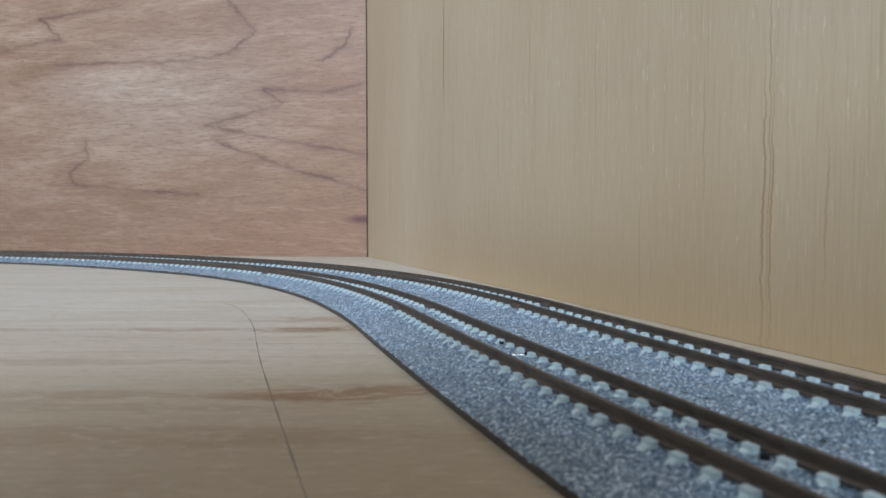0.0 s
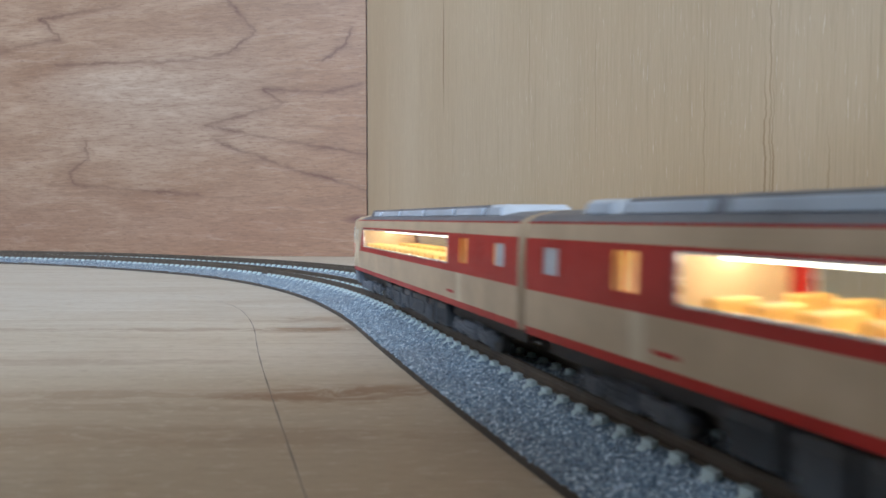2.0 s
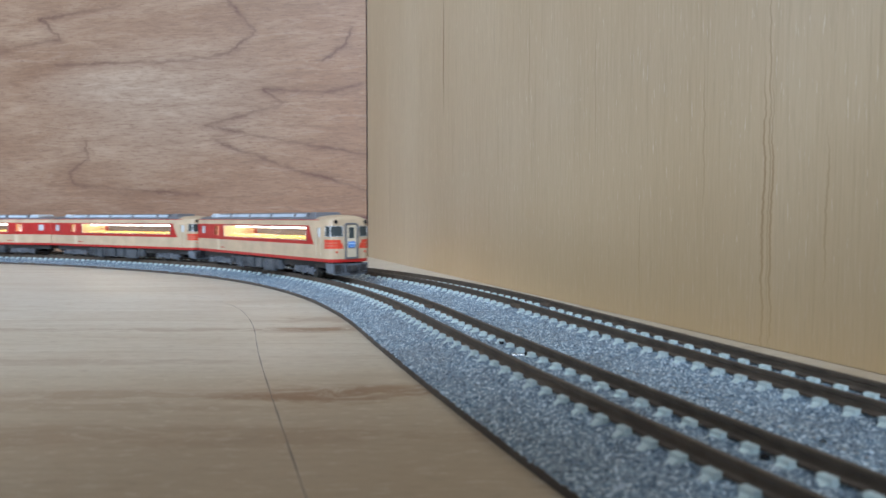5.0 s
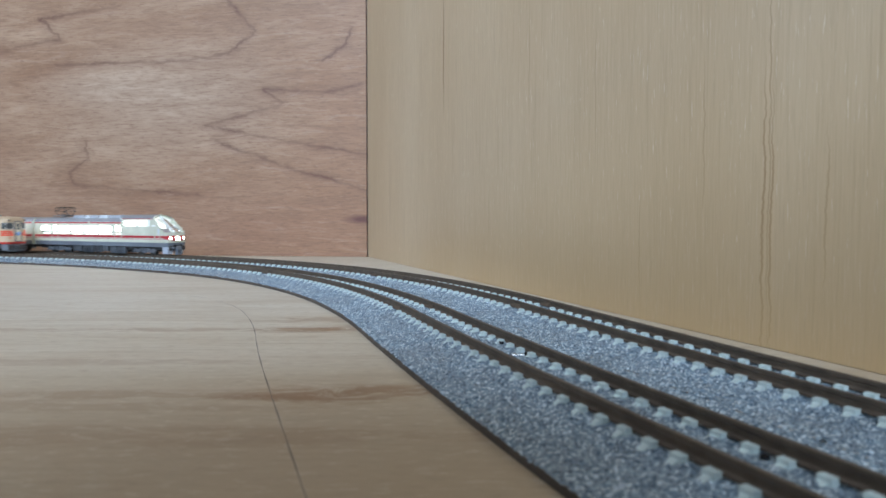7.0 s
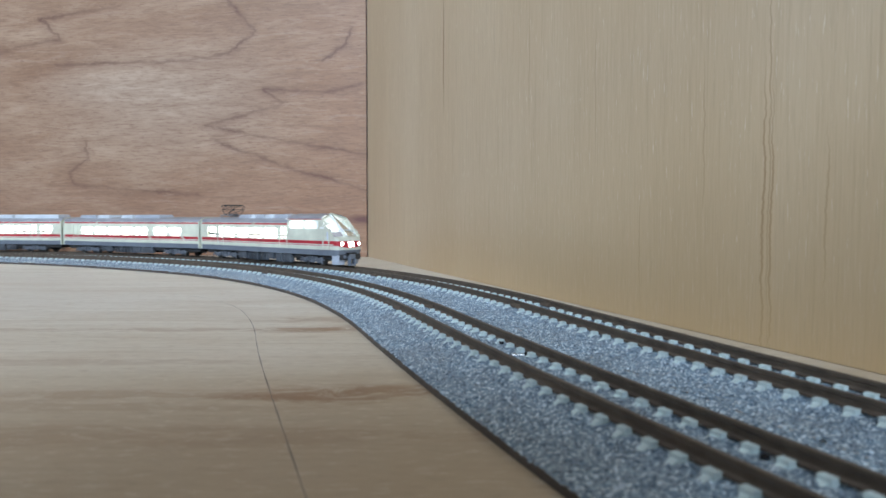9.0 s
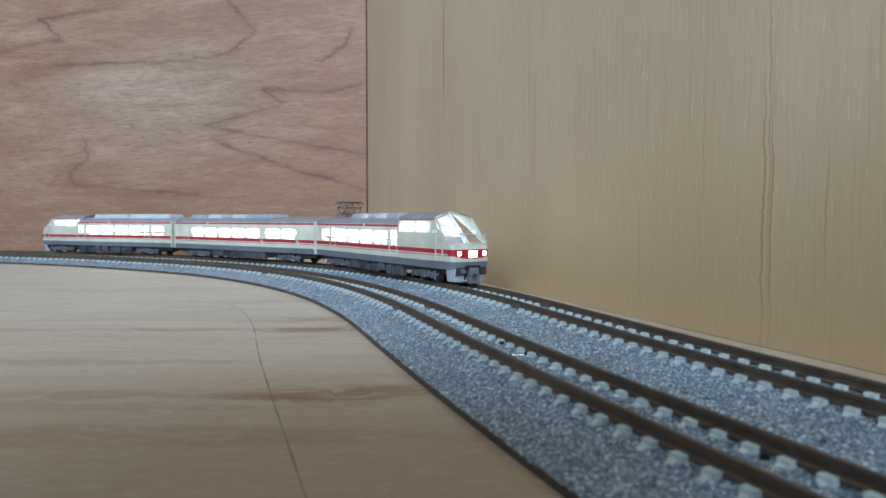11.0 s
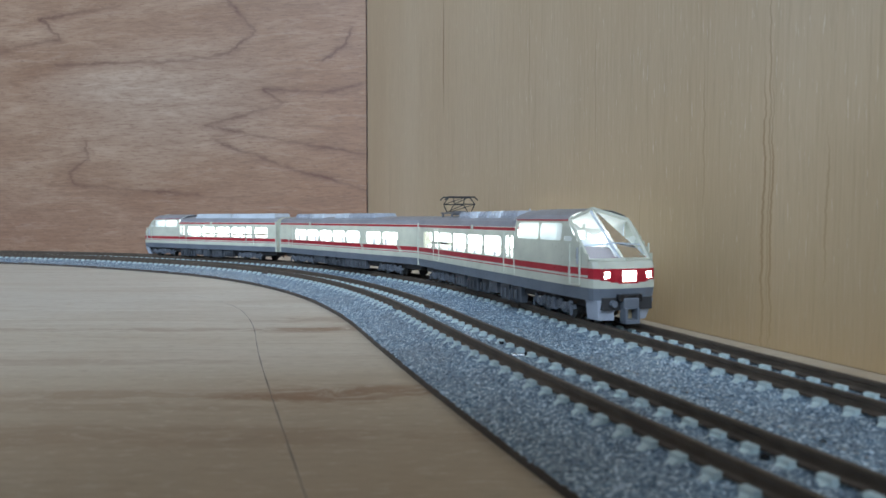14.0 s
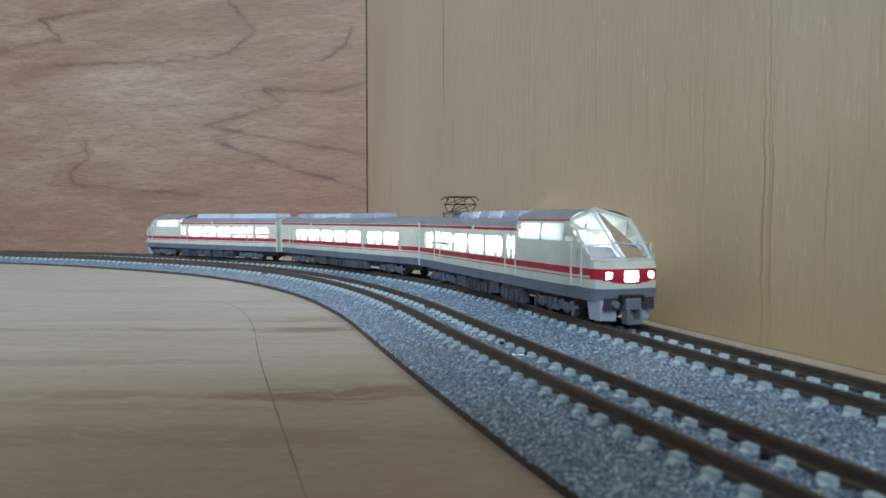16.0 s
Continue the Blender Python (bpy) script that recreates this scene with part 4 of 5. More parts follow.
def em_units(car, spans, zt=26.6):
    for i, (a, b, light) in enumerate(spans):
        bm = bmesh.new()
        box(bm, a, b, -6.4, 6.4, 23.9, zt, bevel=0.45, taper=0.9)
        for k in range(int((b - a) // 2)):
            x = a + 1.2 + k * 2.0
            if x + 0.8 < b - 1.2:
                for s in (-1, 1):
                    box(bm, x, x + 0.7, *sorted((s * 5.75, s * 6.25)), 24.7, zt - 0.75, 0)
        part("roof_unit", bm, UNIT_LIGHT if light else UNIT_GREY, car, "pale grey air-conditioning unit" if light else "grey air-conditioning unit")


def pantograph(car, x):
    """A diamond pantograph on four insulators."""
    bm = bmesh.new()
    for dx in (-5, 5):
        for y in (-4.5, 4.5):
            rod(bm, (x + dx, y, 24.4), (x + dx, y, 26.0), 0.45, 8)
    for y in (-4.5, 4.5):
        rod(bm, (x - 6.6, y, 26.0), (x + 6.6, y, 26.0), 0.32)
    for dx in (-5, 5):
        rod(bm, (x + dx, -4.5, 26.0), (x + dx, 4.5, 26.0), 0.32)
    box(bm, x - 2.5, x + 2.5, -2.0, 2.0, 25.2, 26.8, bevel=0.3)
    base = part("pantograph", bm, GREY_TRIM, car, "dark wire pantograph, raised")
    for sx in (-1, 1):
        bm = bmesh.new()
        for y in (-4.2, 4.2):
            rod(bm, (x + sx * 1.6, y, 26.3), (x + sx * 5.7, y * 0.95, 29.2), 0.2)
            rod(bm, (x + sx * 5.7, y * 0.95, 29.2), (x + sx * 2.6, y * 0.75, 31.8), 0.18)
        rod(bm, (x + sx * 5.7, -4.1, 29.2), (x + sx * 5.7, 4.1, 29.2), 0.18)
        rod(bm, (x + sx * 1.6, -4.2, 26.3), (x + sx * 5.7, 4.0, 29.2), 0.14)
        rod(bm, (x + sx * 5.7, -4.0, 29.2), (x + sx * 2.6, 3.1, 31.8), 0.14)
        part("arm", bm, UNDER_DARK, base)
    bm = bmesh.new()
    for dx in (-2.6, 2.6):
        box(bm, x + dx - 0.5, x + dx + 0.5, -5.2, 5.2, 31.6, 32.1, bevel=0.1)
        for s in (-1, 1):
            rod(bm, (x + dx, s * 5.2, 31.85), (x + dx, s * 6.4, 30.7), 0.22)
    rod(bm, (x - 2.6, 0, 31.7), (x + 2.6, 0, 31.7), 0.2)
    part("contact_shoe", bm, UNDER_DARK, base, "dark contact shoe")


def em_inside(car, x0, x1, z):
    bm = bmesh.new()
    box(bm, x0, x1, -8.7, 8.7, z - 0.8, z)
    part("cabin_floor", bm, INSIDE_WHITE, car)
    bm = bmesh.new()
    box(bm, x0 + 2, x1 - 2, -5.0, 5.0, 15.3, 20.6, bevel=0.4)
    part("light_bar", bm, WHITE_LIGHT, car, "glowing white interior light bar")


def bellows(car, x, way):
    """Dark folded gangway between cars."""
    bm = bmesh.new()
    for k in range(3):
        a, b = sorted((x + way * k * 0.45, x + way * (k * 0.45 + 0.3)))
        box(bm, a, b, -3.6, 3.6, 6.4, 21.0, bevel=0.1)
    part("gangway_bellows", bm, UNDER_DARK, car, "dark folded gangway bellows")


def door_lines(car, x0, x1, z0, z1, leaf_windows):
    """Raised ivory edges round a folding door, with its slim panes."""
    for s in (1, -1):
        bm = bmesh.new()
        for x in (x0, x1):
            box(bm, x - 0.22, x + 0.22, *sorted((s * 9.1, s * 9.5)), z0, z1, bevel=0.08)
        box(bm, x0, x1, *sorted((s * 9.1, s * 9.42)), z0 - 0.1, z0 + 0.2)
        part("door_edge", bm, IVORY, car, "pale door edging")


def em_cab_car(label, with_pantograph):
    """End car; x runs forward to the nose at EM_HALF."""
    car = new("model_electric_car")
    tagged(car, label, "model train", "ivory and red electric cars in one train")
    n = EM_HALF

    def at(u, z):
        return n - u, em_width(z) * em_taper(u)

    def at_low(u, z):
        """Below the windscreen the wall turns round the nose; u runs from the corner to the middle."""
        x = float(np.interp(u, EM_RUN, [p[0] for p in EM_NOSE]))
        y = float(np.interp(u, EM_RUN, [p[1] for p in EM_NOSE])) * em_width(z) / 9.3 * em_taper(6.0)
        rake = max(0.0, z - 12.6) * 0.7 * min(1.0, u / 4) - max(0.0, 8.0 - z) * -0.25 * min(1.0, u / 4)
        return n - x - rake, y

    low_rows = [5.5, 8.3, 9.0, 9.35, 9.6, 9.85, 10.1, 10.35, 10.6, 11.15, 12.75, 13.3, 14.3]
    # rear part with the standard roof
    wins = [(52.6, 65.4), (66.7, 79.1), (80.5, 92.8), (94.4, 106.6), (115.2, 125.4)]
    doors = [(44.3, 46.3), (47.1, 49.3), (108.0, 109.6), (110.4, 112.0)]
    ops = [(a, b, 13.1, 18.9) for a, b in wins] + [(a, b, 13.0, 19.3) for a, b in doors]
    highs = [(29.4, 41.4, 18.7, 23.0), (17.2, 28.6, 18.7, 23.0), (12.6, 16.0, 18.7, 19.9)]
    bm = bmesh.new()
    us = [43.5, 133.0] + [v for o in ops for v in o[:2]]
    zs = low_rows + [13.0, 13.1, 16, 18.9, 19.3, 20.65, 21.5, 21.7]
    walled(bm, us, zs, at, ops, lambda u, z: 1 if 20.65 < z < 21.5 else em_stripe(z), 1.5)
    end_wall(bm, n - 133, [(em_width(z), z) for z in (5.5, 8, 18, 21.7)] + [(8.2, 23.4), (5.5, 24.5), (0, 24.9)], 0, -1)
    # raised front part
    us = [6.0, 8.0, 9.2, 18.8, 13.3, 16.0, 43.5] + [v for o in highs for v in o[:2]]
    us += [em_front(z) for z in (16, 18.7, 19.9, 21, 23.0, 23.8)]
    zs = low_rows + [16, 18.7, 19.9, 21, 21.9, 23.0, 23.45, 23.8]
    slim = [(9.4, 10.9, 13.4, 17.4)]
    us += [9.4, 10.9]
    zs += [13.4, 17.4]
    grid_us = sorted(set(us))

    def front_colour(u, z):
        if u < em_front(z) - 0.01 and z > 14.3:
            return None
        return 1 if 23.45 < z else em_stripe(z)
    walled(bm, grid_us, zs, at, highs + slim, front_colour, 1.1)
    # slivers that close the wall along the raked windscreen
    rows = [14.3, 16, 17.4, 18.7, 19.9, 21, 21.9, 23.0, 23.45, 23.8]
    for s in (1, -1):
        for z0, z1 in zip(rows, rows[1:]):
            zc = (z0 + z1) / 2
            nxt = min([u for u in grid_us if u > em_front(zc)] or [16.0])
            keep = min(u0 for u0, u1 in zip(grid_us, grid_us[1:]) if (u0 + u1) / 2 > em_front(zc) - 0.01)
            def spot(u, z):
                return n - u, s * em_width(z) * em_taper(u), z
            q = [spot(em_front(z0), z0), spot(max(keep, em_front(z0)), z0), spot(max(keep, em_front(z1)), z1), spot(em_front(z1), z1)]
            vs = [bm.verts.new(p) for p in q]
            if len({tuple(round(c, 3) for c in p) for p in q}) >= 3:
                try:
                    bm.faces.new(vs if s > 0 else vs[::-1]).material_index = 0 if z0 < 23.4 else 1
                except ValueError:
                    pass
    # the nose below the windscreen
    def nose_colour(u, z):
        if z < 8.3:
            return 2
        return 1 if 10.35 - 1.15 * max(0.0, (u - EM_RUN[1]) / (EM_RUN[-1] - EM_RUN[1])) < z < 12.9 else 0
    walled(bm, EM_RUN + [1.5, 4.2, 5.6, 8.5, 10.0], low_rows, at_low, [], nose_colour)
    hood = [at_low(u, 14.3) for u in EM_RUN]
    ring = [bm.verts.new((x, y, 14.3)) for x, y in hood] + [bm.verts.new((x, -y, 14.3)) for x, y in hood[-2::-1]]
    peak = [bm.verts.new((n - 6.1, 8.3, 14.6)), bm.verts.new((n - 4.4, 0, 14.6)), bm.verts.new((n - 6.1, -8.3, 14.6))]
    for i in range(len(ring) - 1):
        bm.faces.new((ring[i], ring[i + 1], peak[1]))
    bm.faces.new((ring[0], peak[1], peak[0]))
    bm.faces.new((ring[-1], peak[2], peak[1]))
    bmesh.ops.remove_doubles(bm, verts=bm.verts, dist=0.01)
    part("body", bm, [IVORY, SCARLET, SKIRT_GREY], car, "ivory body shell with scarlet stripes and grey sill")
    # roofs
    bm = bmesh.new()
    roof_skin(bm, [n - 133, n - 90, n - 44.0], [(9.15, 21.7), (8.3, 23.3), (5.5, 24.4), (0, 24.9)], 0)
    roof_skin(bm, [n - 45.0, n - 42.5, n - 25, n - 15.4], [(8.55, 23.8), (7.2, 24.9), (4.6, 25.9), (0, 26.5)], 0,
              front=lambda y: -2.6 * (1 - abs(y) / 8.55))
    end_wall(bm, n - 45.0, [(9.0, 21.7), (8.55, 23.8), (7.2, 24.9), (4.6, 25.9), (0, 26.5)], 0, -1)
    bmesh.ops.recalc_face_normals(bm, faces=bm.faces)
    part("roof", bm, SLATE, car, "slate grey roof")
    # windscreen with its frame and bars
    tl, tr, apex = (n - 15.5, 8.1, 23.8), (n - 15.5, -8.1, 23.8), (n - 18.4, 0, 26.5)
    bl, br, bc = (n - 6.6, 8.0, 14.5), (n - 6.6, -8.0, 14.5), (n - 4.2, 0, 14.7)
    for a, b, c, d in ((bl, bc, apex, tl), (bc, br, tr, apex)):
        bm = bmesh.new()
        bm.faces.new([bm.verts.new(p) for p in (a, b, c, d)])
        ob = part("windscreen", bm, GLASS, car, "clear raked windscreen")
        ob.visible_shadow = False
    bm = bmesh.new()
    for a, b in ((bl, tl), (tl, apex), (apex, tr), (tr, br), (bl, bc), (bc, br)):
        rod(bm, a, b, 0.42, 8)
    part("windscreen_frame", bm, IVORY, car, "ivory windscreen frame")
    bm = bmesh.new()
    lerp = lambda p, q, t: tuple(a + (b - a) * t for a, b in zip(p, q))
    cross = [lerp(bl, tl, 0.35), lerp(bc, apex, 0.31), lerp(br, tr, 0.35)]
    rod(bm, lerp(bc, br, 0.12), lerp(apex, tr, 0.12), 0.26, 8)
    rod(bm, cross[0], cross[1], 0.2, 8)
    rod(bm, cross[1], cross[2], 0.2, 8)
    part("windscreen_bar", bm, UNIT_LIGHT, car, "pale grey windscreen bars")
    for s in (1, -1):
        for o in ops:
            pane(car, *o, at, s)
        for o in highs:
            pane(car, *o, at, s, MILKY, label="lit milky lounge window")
        pane(car, *slim[0], at, s, UNIT_LIGHT, label="pale slim cab door window")
        bm = bmesh.new()
        x = n - 132.5
        box(bm, x - 0.5, x + 0.5, *sorted((s * 8.6, s * 9.55)), 5.6, 22.2, bevel=0.2)
        part("end_edge", bm, IVORY, car, "pale corner edging")
    door_lines(car, n - 50.6, n - 43.7, 8.6, 20.2, 2)
    door_lines(car, n - 113.6, n - 107.4, 8.6, 20.2, 2)
    door_lines(car, n - 13.3, n - 8.6, 8.6, 18.2, 1)
    # lights
    for y0, y1, z0, z1 in ((2.7, 6.3, 10.45, 12.15), (-6.3, -2.7, 10.45, 12.15), (-1.9, 1.9, 9.8, 12.3)):
        bm = bmesh.new()
        x = n - (3.2 if abs(y0 + y1) > 1 else 2.7)
        box(bm, x - 0.4, x + 0.3, y0, y1, z0, z1, bevel=0.3)
        bm.normal_update()
        for face in bm.faces:
            face.material_index = 0 if face.normal.x > 0.5 else 1
        part("headlight" if abs(y0 + y1) > 1 else "destination_panel", bm, [HEADLIGHT, BLACK], car, "bright white lit panel")
    # skirt and coupler
    bm = bmesh.new()
    for s in (1, -1):
        y = [(s * 3.4), (s * 7.4)]
        pr = [(n - 3.0, y[0]), (n - 3.9, y[1]), (n - 8.0, s * 8.0), (n - 8.0, s * 7.2), (n - 5.0, s * 6.9), (n - 4.0, y[0])]
        prism(bm, pr, "z", 0.9, 5.6)
    for v in bm.verts:
        if v.co.z < 1.0:
            v.co.y *= 0.84
            v.co.x -= 1.2
    part("snow_skirt", bm, SKIRT_PALE, car, "grey front skirt in two halves")
    # solid black box stands for the shade in the hollow above the coupler
    bm = bmesh.new()
    box(bm, n - 5, n - 1.75, -3.0, 3.0, 5.4, 7.0, bevel=0.2)
    part("coupler_shade_box", bm, BLACK, car)
    bm = bmesh.new()
    box(bm, n - 4.2, n - 1.4, -2.0, 2.0, 3.6, 6.2, bevel=0.3)
    box(bm, n - 3.4, n - 0.9, -1.9, -1.2, 0.6, 4, bevel=0.2)
    box(bm, n - 3.4, n - 0.9, 1.2, 1.9, 0.6, 4, bevel=0.2)
    box(bm, n - 3.4, n - 0.9, -1.9, 1.9, 0.4, 1.4, bevel=0.2)
    rod(bm, (n - 3.2, -4.1, 4.9), (n - 1.9, -4.1, 4.9), 0.8, 10)
    cp = part("coupler", bm, SKIRT_GREY, car, "blue-grey front coupler")
    bm = bmesh.new()
    box(bm, n - 4.2, n - 3.4, -1.3, 1.4, 1.4, 3.6)
    part("coupler_spring", bm, BRASS, cp, "tan coupler plate")
    coupler(car, n - 133, -1)
    bellows(car, n - 133, -1)
    # cab inside
    bm = bmesh.new()
    prism(bm, [(n - 6.9, 14.6), (n - 9.9, 17.6), (n - 15, 17.7), (n - 15, 14.6)], "y", -7.5, -0.4)
    box(bm, n - 15, n - 9.6, -0.4, 7.0, 14.5, 15.6, bevel=0.4)
    part("dashboard", bm, DASH, car, "dark grey dashboard")
    bm = bmesh.new()
    for y0, y1, z0, z1 in ((-8.0, -2.4, 14.4, 20.6), (2.4, 8.0, 14.4, 20.6), (-7.6, 7.6, 22.6, 24.2)):
        box(bm, n - 25.0, n - 24.4, y0, y1, z0, z1)
    for y in (-2.5, 2.5):
        box(bm, n - 25.1, n - 24.3, y - 0.3, y + 0.3, 14.4, 25.2, bevel=0.1)
    part("cab_partition", bm, INSIDE_WHITE, car, "white partition behind the cab")
    for y in (-3.9, 3.9):
        bm = bmesh.new()
        box(bm, n - 15.2, n - 11.4, y - 1.7, y + 1.7, 14.5, 16.2, bevel=0.4)
        box(bm, n - 15.6, n - 14.4, y - 1.6, y + 1.6, 15.8, 19.6, bevel=0.5)
        part("cab_seat", bm, INSIDE_WHITE, car, "white rounded cab seat")
    seats(car, n - 43, n - 26, 14.5, INSIDE_WHITE, 3, 5.2)
    em_inside(car, n - 132, n - 44.5, 9.2)
    bm = bmesh.new()
    box(bm, n - 43.6, n - 8, -8.0, 8.0, 13.6, 14.4)
    part("raised_floor", bm, INSIDE_WHITE, car)
    seats(car, n - 130, n - 50, 9.2, INSIDE_WHITE, 10, 4.9)
    bm = bmesh.new()
    for s in (1, -1):
        box(bm, n - 45, n - 20, *sorted((s * 6.2, s * 7.2)), 19.0, 23.0, bevel=0.3)
    part("light_bar", bm, CAB_LIGHT, car, "glowing white interior light bar")
    bm = bmesh.new()
    roof_skin(bm, [n - 46, n - 25, n - 16.2], [(8.3, 23.2), (8.25, 23.85), (6.9, 24.7), (4.4, 25.6), (0, 26.2)], 0, front=lambda y: -2.5 * (1 - abs(y) / 8.3))
    part("cab_ceiling", bm, INSIDE_WHITE, car)
    if with_pantograph:
        pantograph(car, n - 111.6)
        em_units(car, [(n - 96, n - 84, 0), (n - 83.5, n - 79, 1), (n - 78.5, n - 70, 0), (n - 69.5, n - 61, 1), (n - 60.5, n - 48, 0)], 26.3)
    else:
        em_units(car, [(n - 128, n - 90, 1), (n - 89.5, n - 56, 1)], 26.8)
    for s in (1, -1):
        # small ivory box added as a white tick on the upper red stripe
        bm = bmesh.new()
        box(bm, n - 76, n - 74.6, *sorted((s * 8.9, s * 9.5)), 20.6, 22.0, bevel=0.1)
        part("side_tick", bm, IVORY, car, "small pale tick on the upper stripe")
    bm = bmesh.new()
    rod(bm, (n - 53, 0, 25), (n - 53, 0, 26.9), 0.25, 6)
    part("antenna", bm, UNIT_GREY, car)
    underfloor(car, EM_HALF, 11, 5.6)
    return car


def em_middle_car(label):
    car = new("model_electric_car")
    tagged(car, label, "model train", "ivory and red electric cars in one train")
    h = 68.0

    def at(u, z):
        return h - u, em_width(z)
    wins = [(16.2, 28.0), (29.6, 41.8), (47.8, 60.0), (61.2, 73.2), (74.8, 87.0), (88.8, 101.2), (102.6, 115.2)]
    ops = [(a, b, 12.9, 18.3) for a, b in wins]
    bm = bmesh.new()
    us = [0.4, 135.6] + [v for o in ops for v in o[:2]]
    zs = [5.5, 8.3, 10.35, 10.6, 11.15, 12.75, 12.9, 16, 18.3, 20.65, 21.5, 21.7]
    walled(bm, us, zs, at, ops, lambda u, z: 1 if 20.65 < z < 21.5 else em_stripe(z), 1.6)
    prof = [(em_width(z), z) for z in (5.5, 8, 18, 21.7)] + [(8.2, 23.4), (5.5, 24.5), (0, 24.9)]
    end_wall(bm, h - 0.4, prof, 0, 1)
    end_wall(bm, h - 135.6, prof, 0, -1)
    part("body", bm, [IVORY, SCARLET, SKIRT_GREY], car, "ivory body shell with scarlet stripes and grey sill")
    bm = bmesh.new()
    roof_skin(bm, [h - 135.6, 0, h - 0.4], [(9.15, 21.7), (8.3, 23.3), (5.5, 24.4), (0, 24.9)], 0)
    bmesh.ops.recalc_face_normals(bm, faces=bm.faces)
    part("roof", bm, SLATE, car, "slate grey roof")
    for s in (1, -1):
        for o in ops:
            pane(car, *o, at, s)
        for x in (h - 0.9, h - 135.1):
            bm = bmesh.new()
            box(bm, x - 0.5, x + 0.5, *sorted((s * 8.6, s * 9.55)), 5.6, 22.2, bevel=0.2)
            part("end_edge", bm, IVORY, car, "pale corner edging")
    for s in (1, -1):
        for x in (h - 45.0, h - 14.5):
            bm = bmesh.new()
            a, b = sorted((s * 9.2, s * 9.4))
            prism(bm, [(x - 0.2, 10.2), (x + 0.5, 10.2), (x - 1.6, 13.0), (x - 2.3, 13.0)], "y", a, b)
            prism(bm, [(x + 1.2, 10.2), (x + 1.7, 10.2), (x - 0.4, 13.0), (x - 0.9, 13.0)], "y", a, b)
            part("stripe_mark", bm, IVORY, car, "slanted ivory mark across the stripe")
        # ivory box for the white tick on this car's upper stripe
        bm = bmesh.new()
        box(bm, h - 99, h - 97.4, *sorted((s * 8.9, s * 9.5)), 20.6, 22.0, bevel=0.1)
        part("side_tick", bm, IVORY, car, "small pale tick on the upper stripe")
    em_units(car, [(h - 122, h - 104, 0), (h - 103, h - 90, 1), (h - 78, h - 66, 1), (h - 64, h - 40, 0)], 26.4)
    door_lines(car, h - 124, h - 119.5, 8.6, 20.0, 1)
    em_inside(car, -h + 2, h - 2, 9.2)
    seats(car, -h + 6, h - 6, 9.2, INSIDE_WHITE, 13, 6.2)
    for x, way in ((h - 0.4, 1), (h - 135.6, -1)):
        coupler(car, x, way)
        bellows(car, x, way)
    underfloor(car, h, 23, 5.6)
    return car


RAILCAR_A = railcar("cream and red model railcar with lit amber windows, leading")


def second_railcar(src, label):
    ob = copy_thing(src, Matrix())
    ob["label"] = label
    return ob


RAILCAR_B = second_railcar(RAILCAR_A, "cream and red model railcar with lit windows, coupled mid-train")
RAILCAR_C = second_railcar(RAILCAR_A, "cream and red model railcar with blue headsign, at the rear")
EMU_FRONT = em_cab_car("ivory electric car with scarlet stripe, pantograph and lit nose", True)
EMU_MIDDLE = em_middle_car("ivory electric middle car with scarlet stripe and lit windows")
EMU_REAR = em_cab_car("ivory electric end car with scarlet stripe and pale roof units", False)
BOGIES = {ob.name: add_bogies(ob, half) for ob, half in
          ((RAILCAR_A, RC_HALF), (RAILCAR_B, RC_HALF), (RAILCAR_C, RC_HALF), (EMU_FRONT, EM_HALF), (EMU_MIDDLE, 68.0), (EMU_REAR, EM_HALF))}


# ---- how the trains run ----
def first_train(t):
    """Length along the inner track of the leading nose."""
    if t < 8.5:
        return 154.0 * t - 69.2 + 3.0 * max(0.0, t - 4.2) ** 2
    return first_train(8.4999) + 179.8 * 1.8 * (1 - math.exp(-(t - 8.5) / 1.8))


SECOND = ((0.0, 1222.0), (3.0, 922.0), (5.0, 722.0), (6.0, 622.0), (6.5, 569.2), (7.0, 511.7), (7.5, 461.9), (8.0, 418.4), (8.5, 380.9), (9.0, 345.5), (9.5, 313.4),
          (10.0, 284.3), (10.5, 257.7), (11.0, 233.6), (11.5, 211.3), (12.0, 190.8), (12.5, 172.0), (13.0, 154.8), (13.5, 139.6), (14.0, 131.3), (14.3, 130.4), (16.0, 130.4))


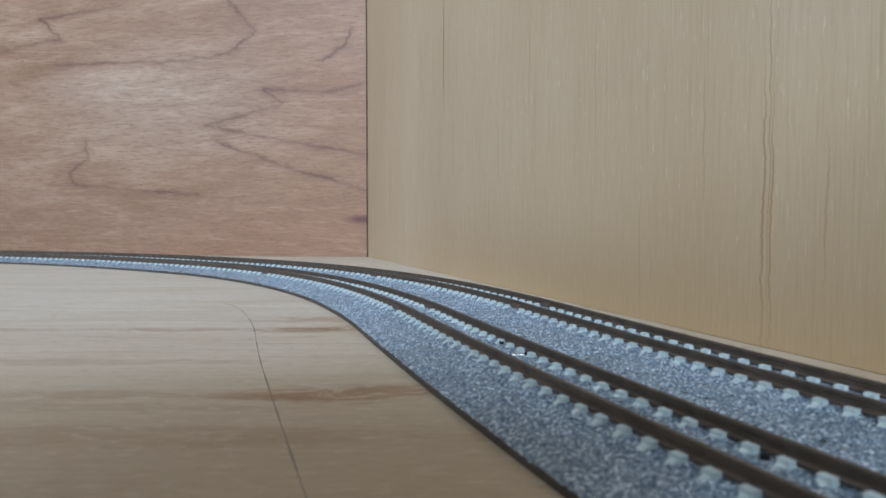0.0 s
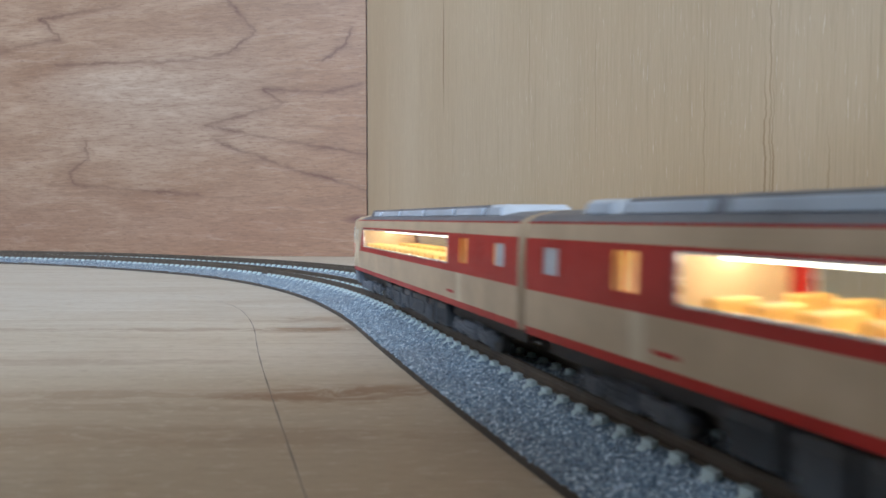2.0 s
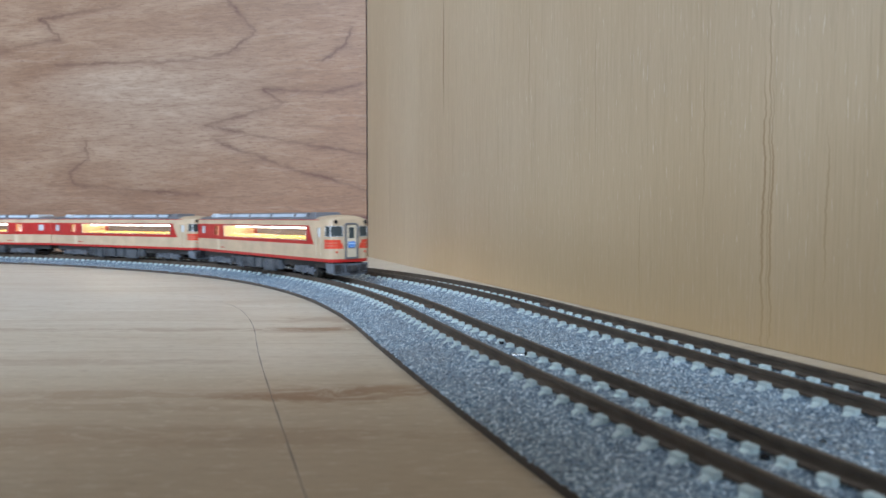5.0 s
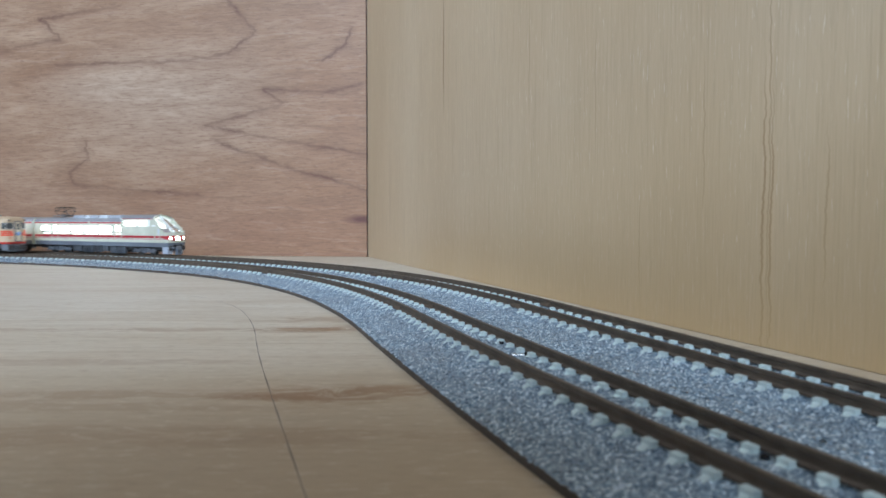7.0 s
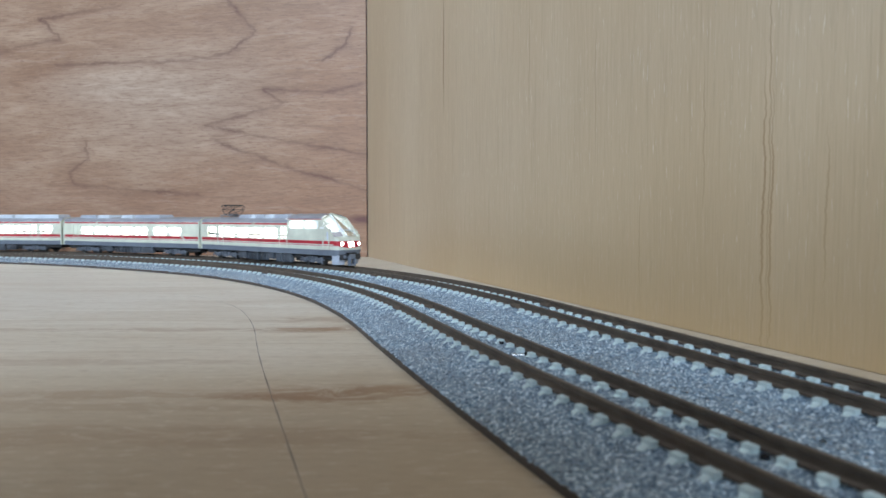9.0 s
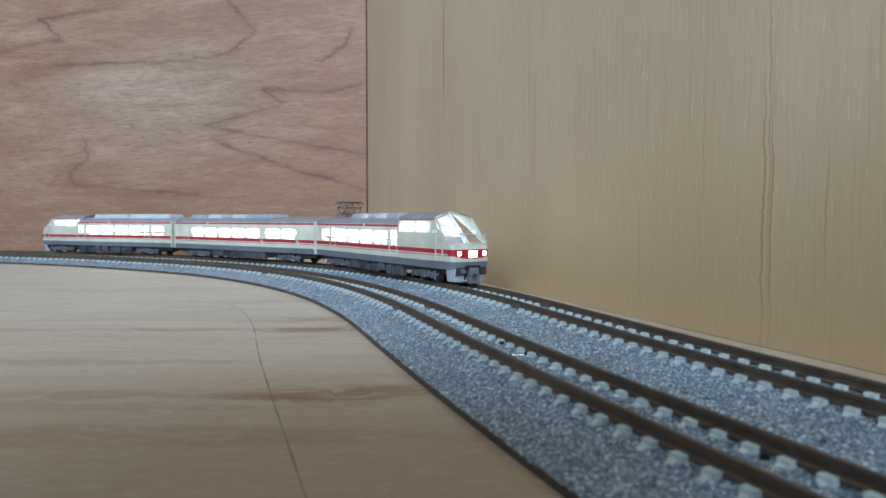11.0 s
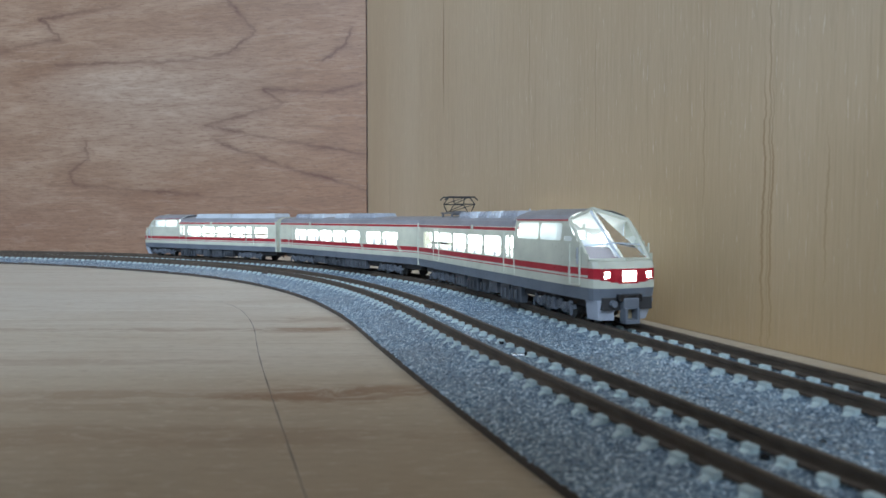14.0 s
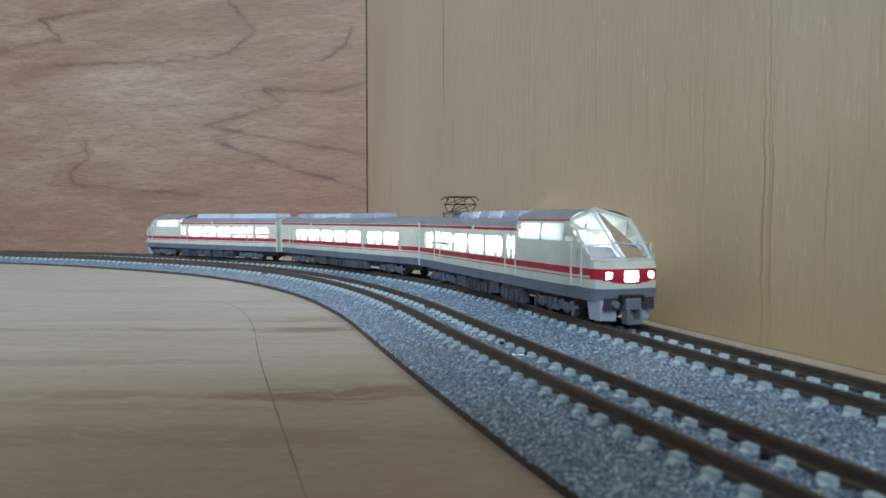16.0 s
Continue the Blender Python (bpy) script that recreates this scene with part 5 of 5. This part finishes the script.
def second_train(t):
    """Length along the outer track of the nose, which comes nearer and stops."""
    ts, ss = zip(*SECOND)
    i = min(max(int(np.searchsorted(ts, t, side="right")) - 1, 0), len(ts) - 2)
    h = ts[i + 1] - ts[i]
    slope = []
    for k in (i, i + 1):
        if k == 0 or k == len(ts) - 1:
            slope.append((ss[1] - ss[0]) / (ts[1] - ts[0]) if k == 0 else 0.0)
        else:
            slope.append((ss[k + 1] - ss[k - 1]) / (ts[k + 1] - ts[k - 1]))
    if ts[i] >= 14.0:
        slope = [0.0, 0.0]
    u = (t - ts[i]) / h
    return ((2 * u ** 3 - 3 * u ** 2 + 1) * ss[i] + (u ** 3 - 2 * u ** 2 + u) * h * slope[0]
            + (-2 * u ** 3 + 3 * u ** 2) * ss[i + 1] + (u ** 3 - u ** 2) * h * slope[1])


def car_pose(s, pivot, far, way):
    """Pose of a car whose middle is at s; way is 1 where its cab points along the track's length."""
    a, b = on_line(s + way * pivot, 0, far), on_line(s - way * pivot, 0, far)
    m = (a + b) / 2
    ang = math.degrees(math.atan2(a[1] - b[1], a[0] - b[0]))
    return pose(m[0] * 0.001, m[1] * 0.001, TRACK_Z * 0.001, 0, 0, ang)


def bogie_turn(s, x, far, way, m):
    q = s + way * x
    a, b = on_line(q + way * 5, 0, far), on_line(q - way * 5, 0, far)
    world_ang = math.atan2(a[1] - b[1], a[0] - b[0])
    own = m.to_euler().z
    d = (world_ang - own + math.pi) % (2 * math.pi) - math.pi
    return pose(x * 0.001, 0, 0, 0, 0, math.degrees(d))


def motions():
    times = [round(0.2 * i, 2) for i in range(81)]
    for ob, far, way, half, where in (
            (RAILCAR_A, False, 1, RC_HALF, lambda t: first_train(t) - 70.5),
            (RAILCAR_B, False, -1, RC_HALF, lambda t: first_train(t) - 70.5 - 144.0),
            (RAILCAR_C, False, -1, RC_HALF, lambda t: first_train(t) - 70.5 - 288.5),
            (EMU_FRONT, True, -1, EM_HALF, lambda t: second_train(t) + 68.0),
            (EMU_MIDDLE, True, -1, 68.0, lambda t: second_train(t) + 136.3 + 68.6),
            (EMU_REAR, True, 1, EM_HALF, lambda t: second_train(t) + 136.3 + 138.0 + 69.0)):
        poses = [(t, car_pose(where(t), half - 24, far, way)) for t in times]
        walk(ob, poses)
        for bogie, x in BOGIES[ob.name]:
            walk(bogie, [(t, bogie_turn(where(t), x, far, way, m)) for t, m in poses])


motions()
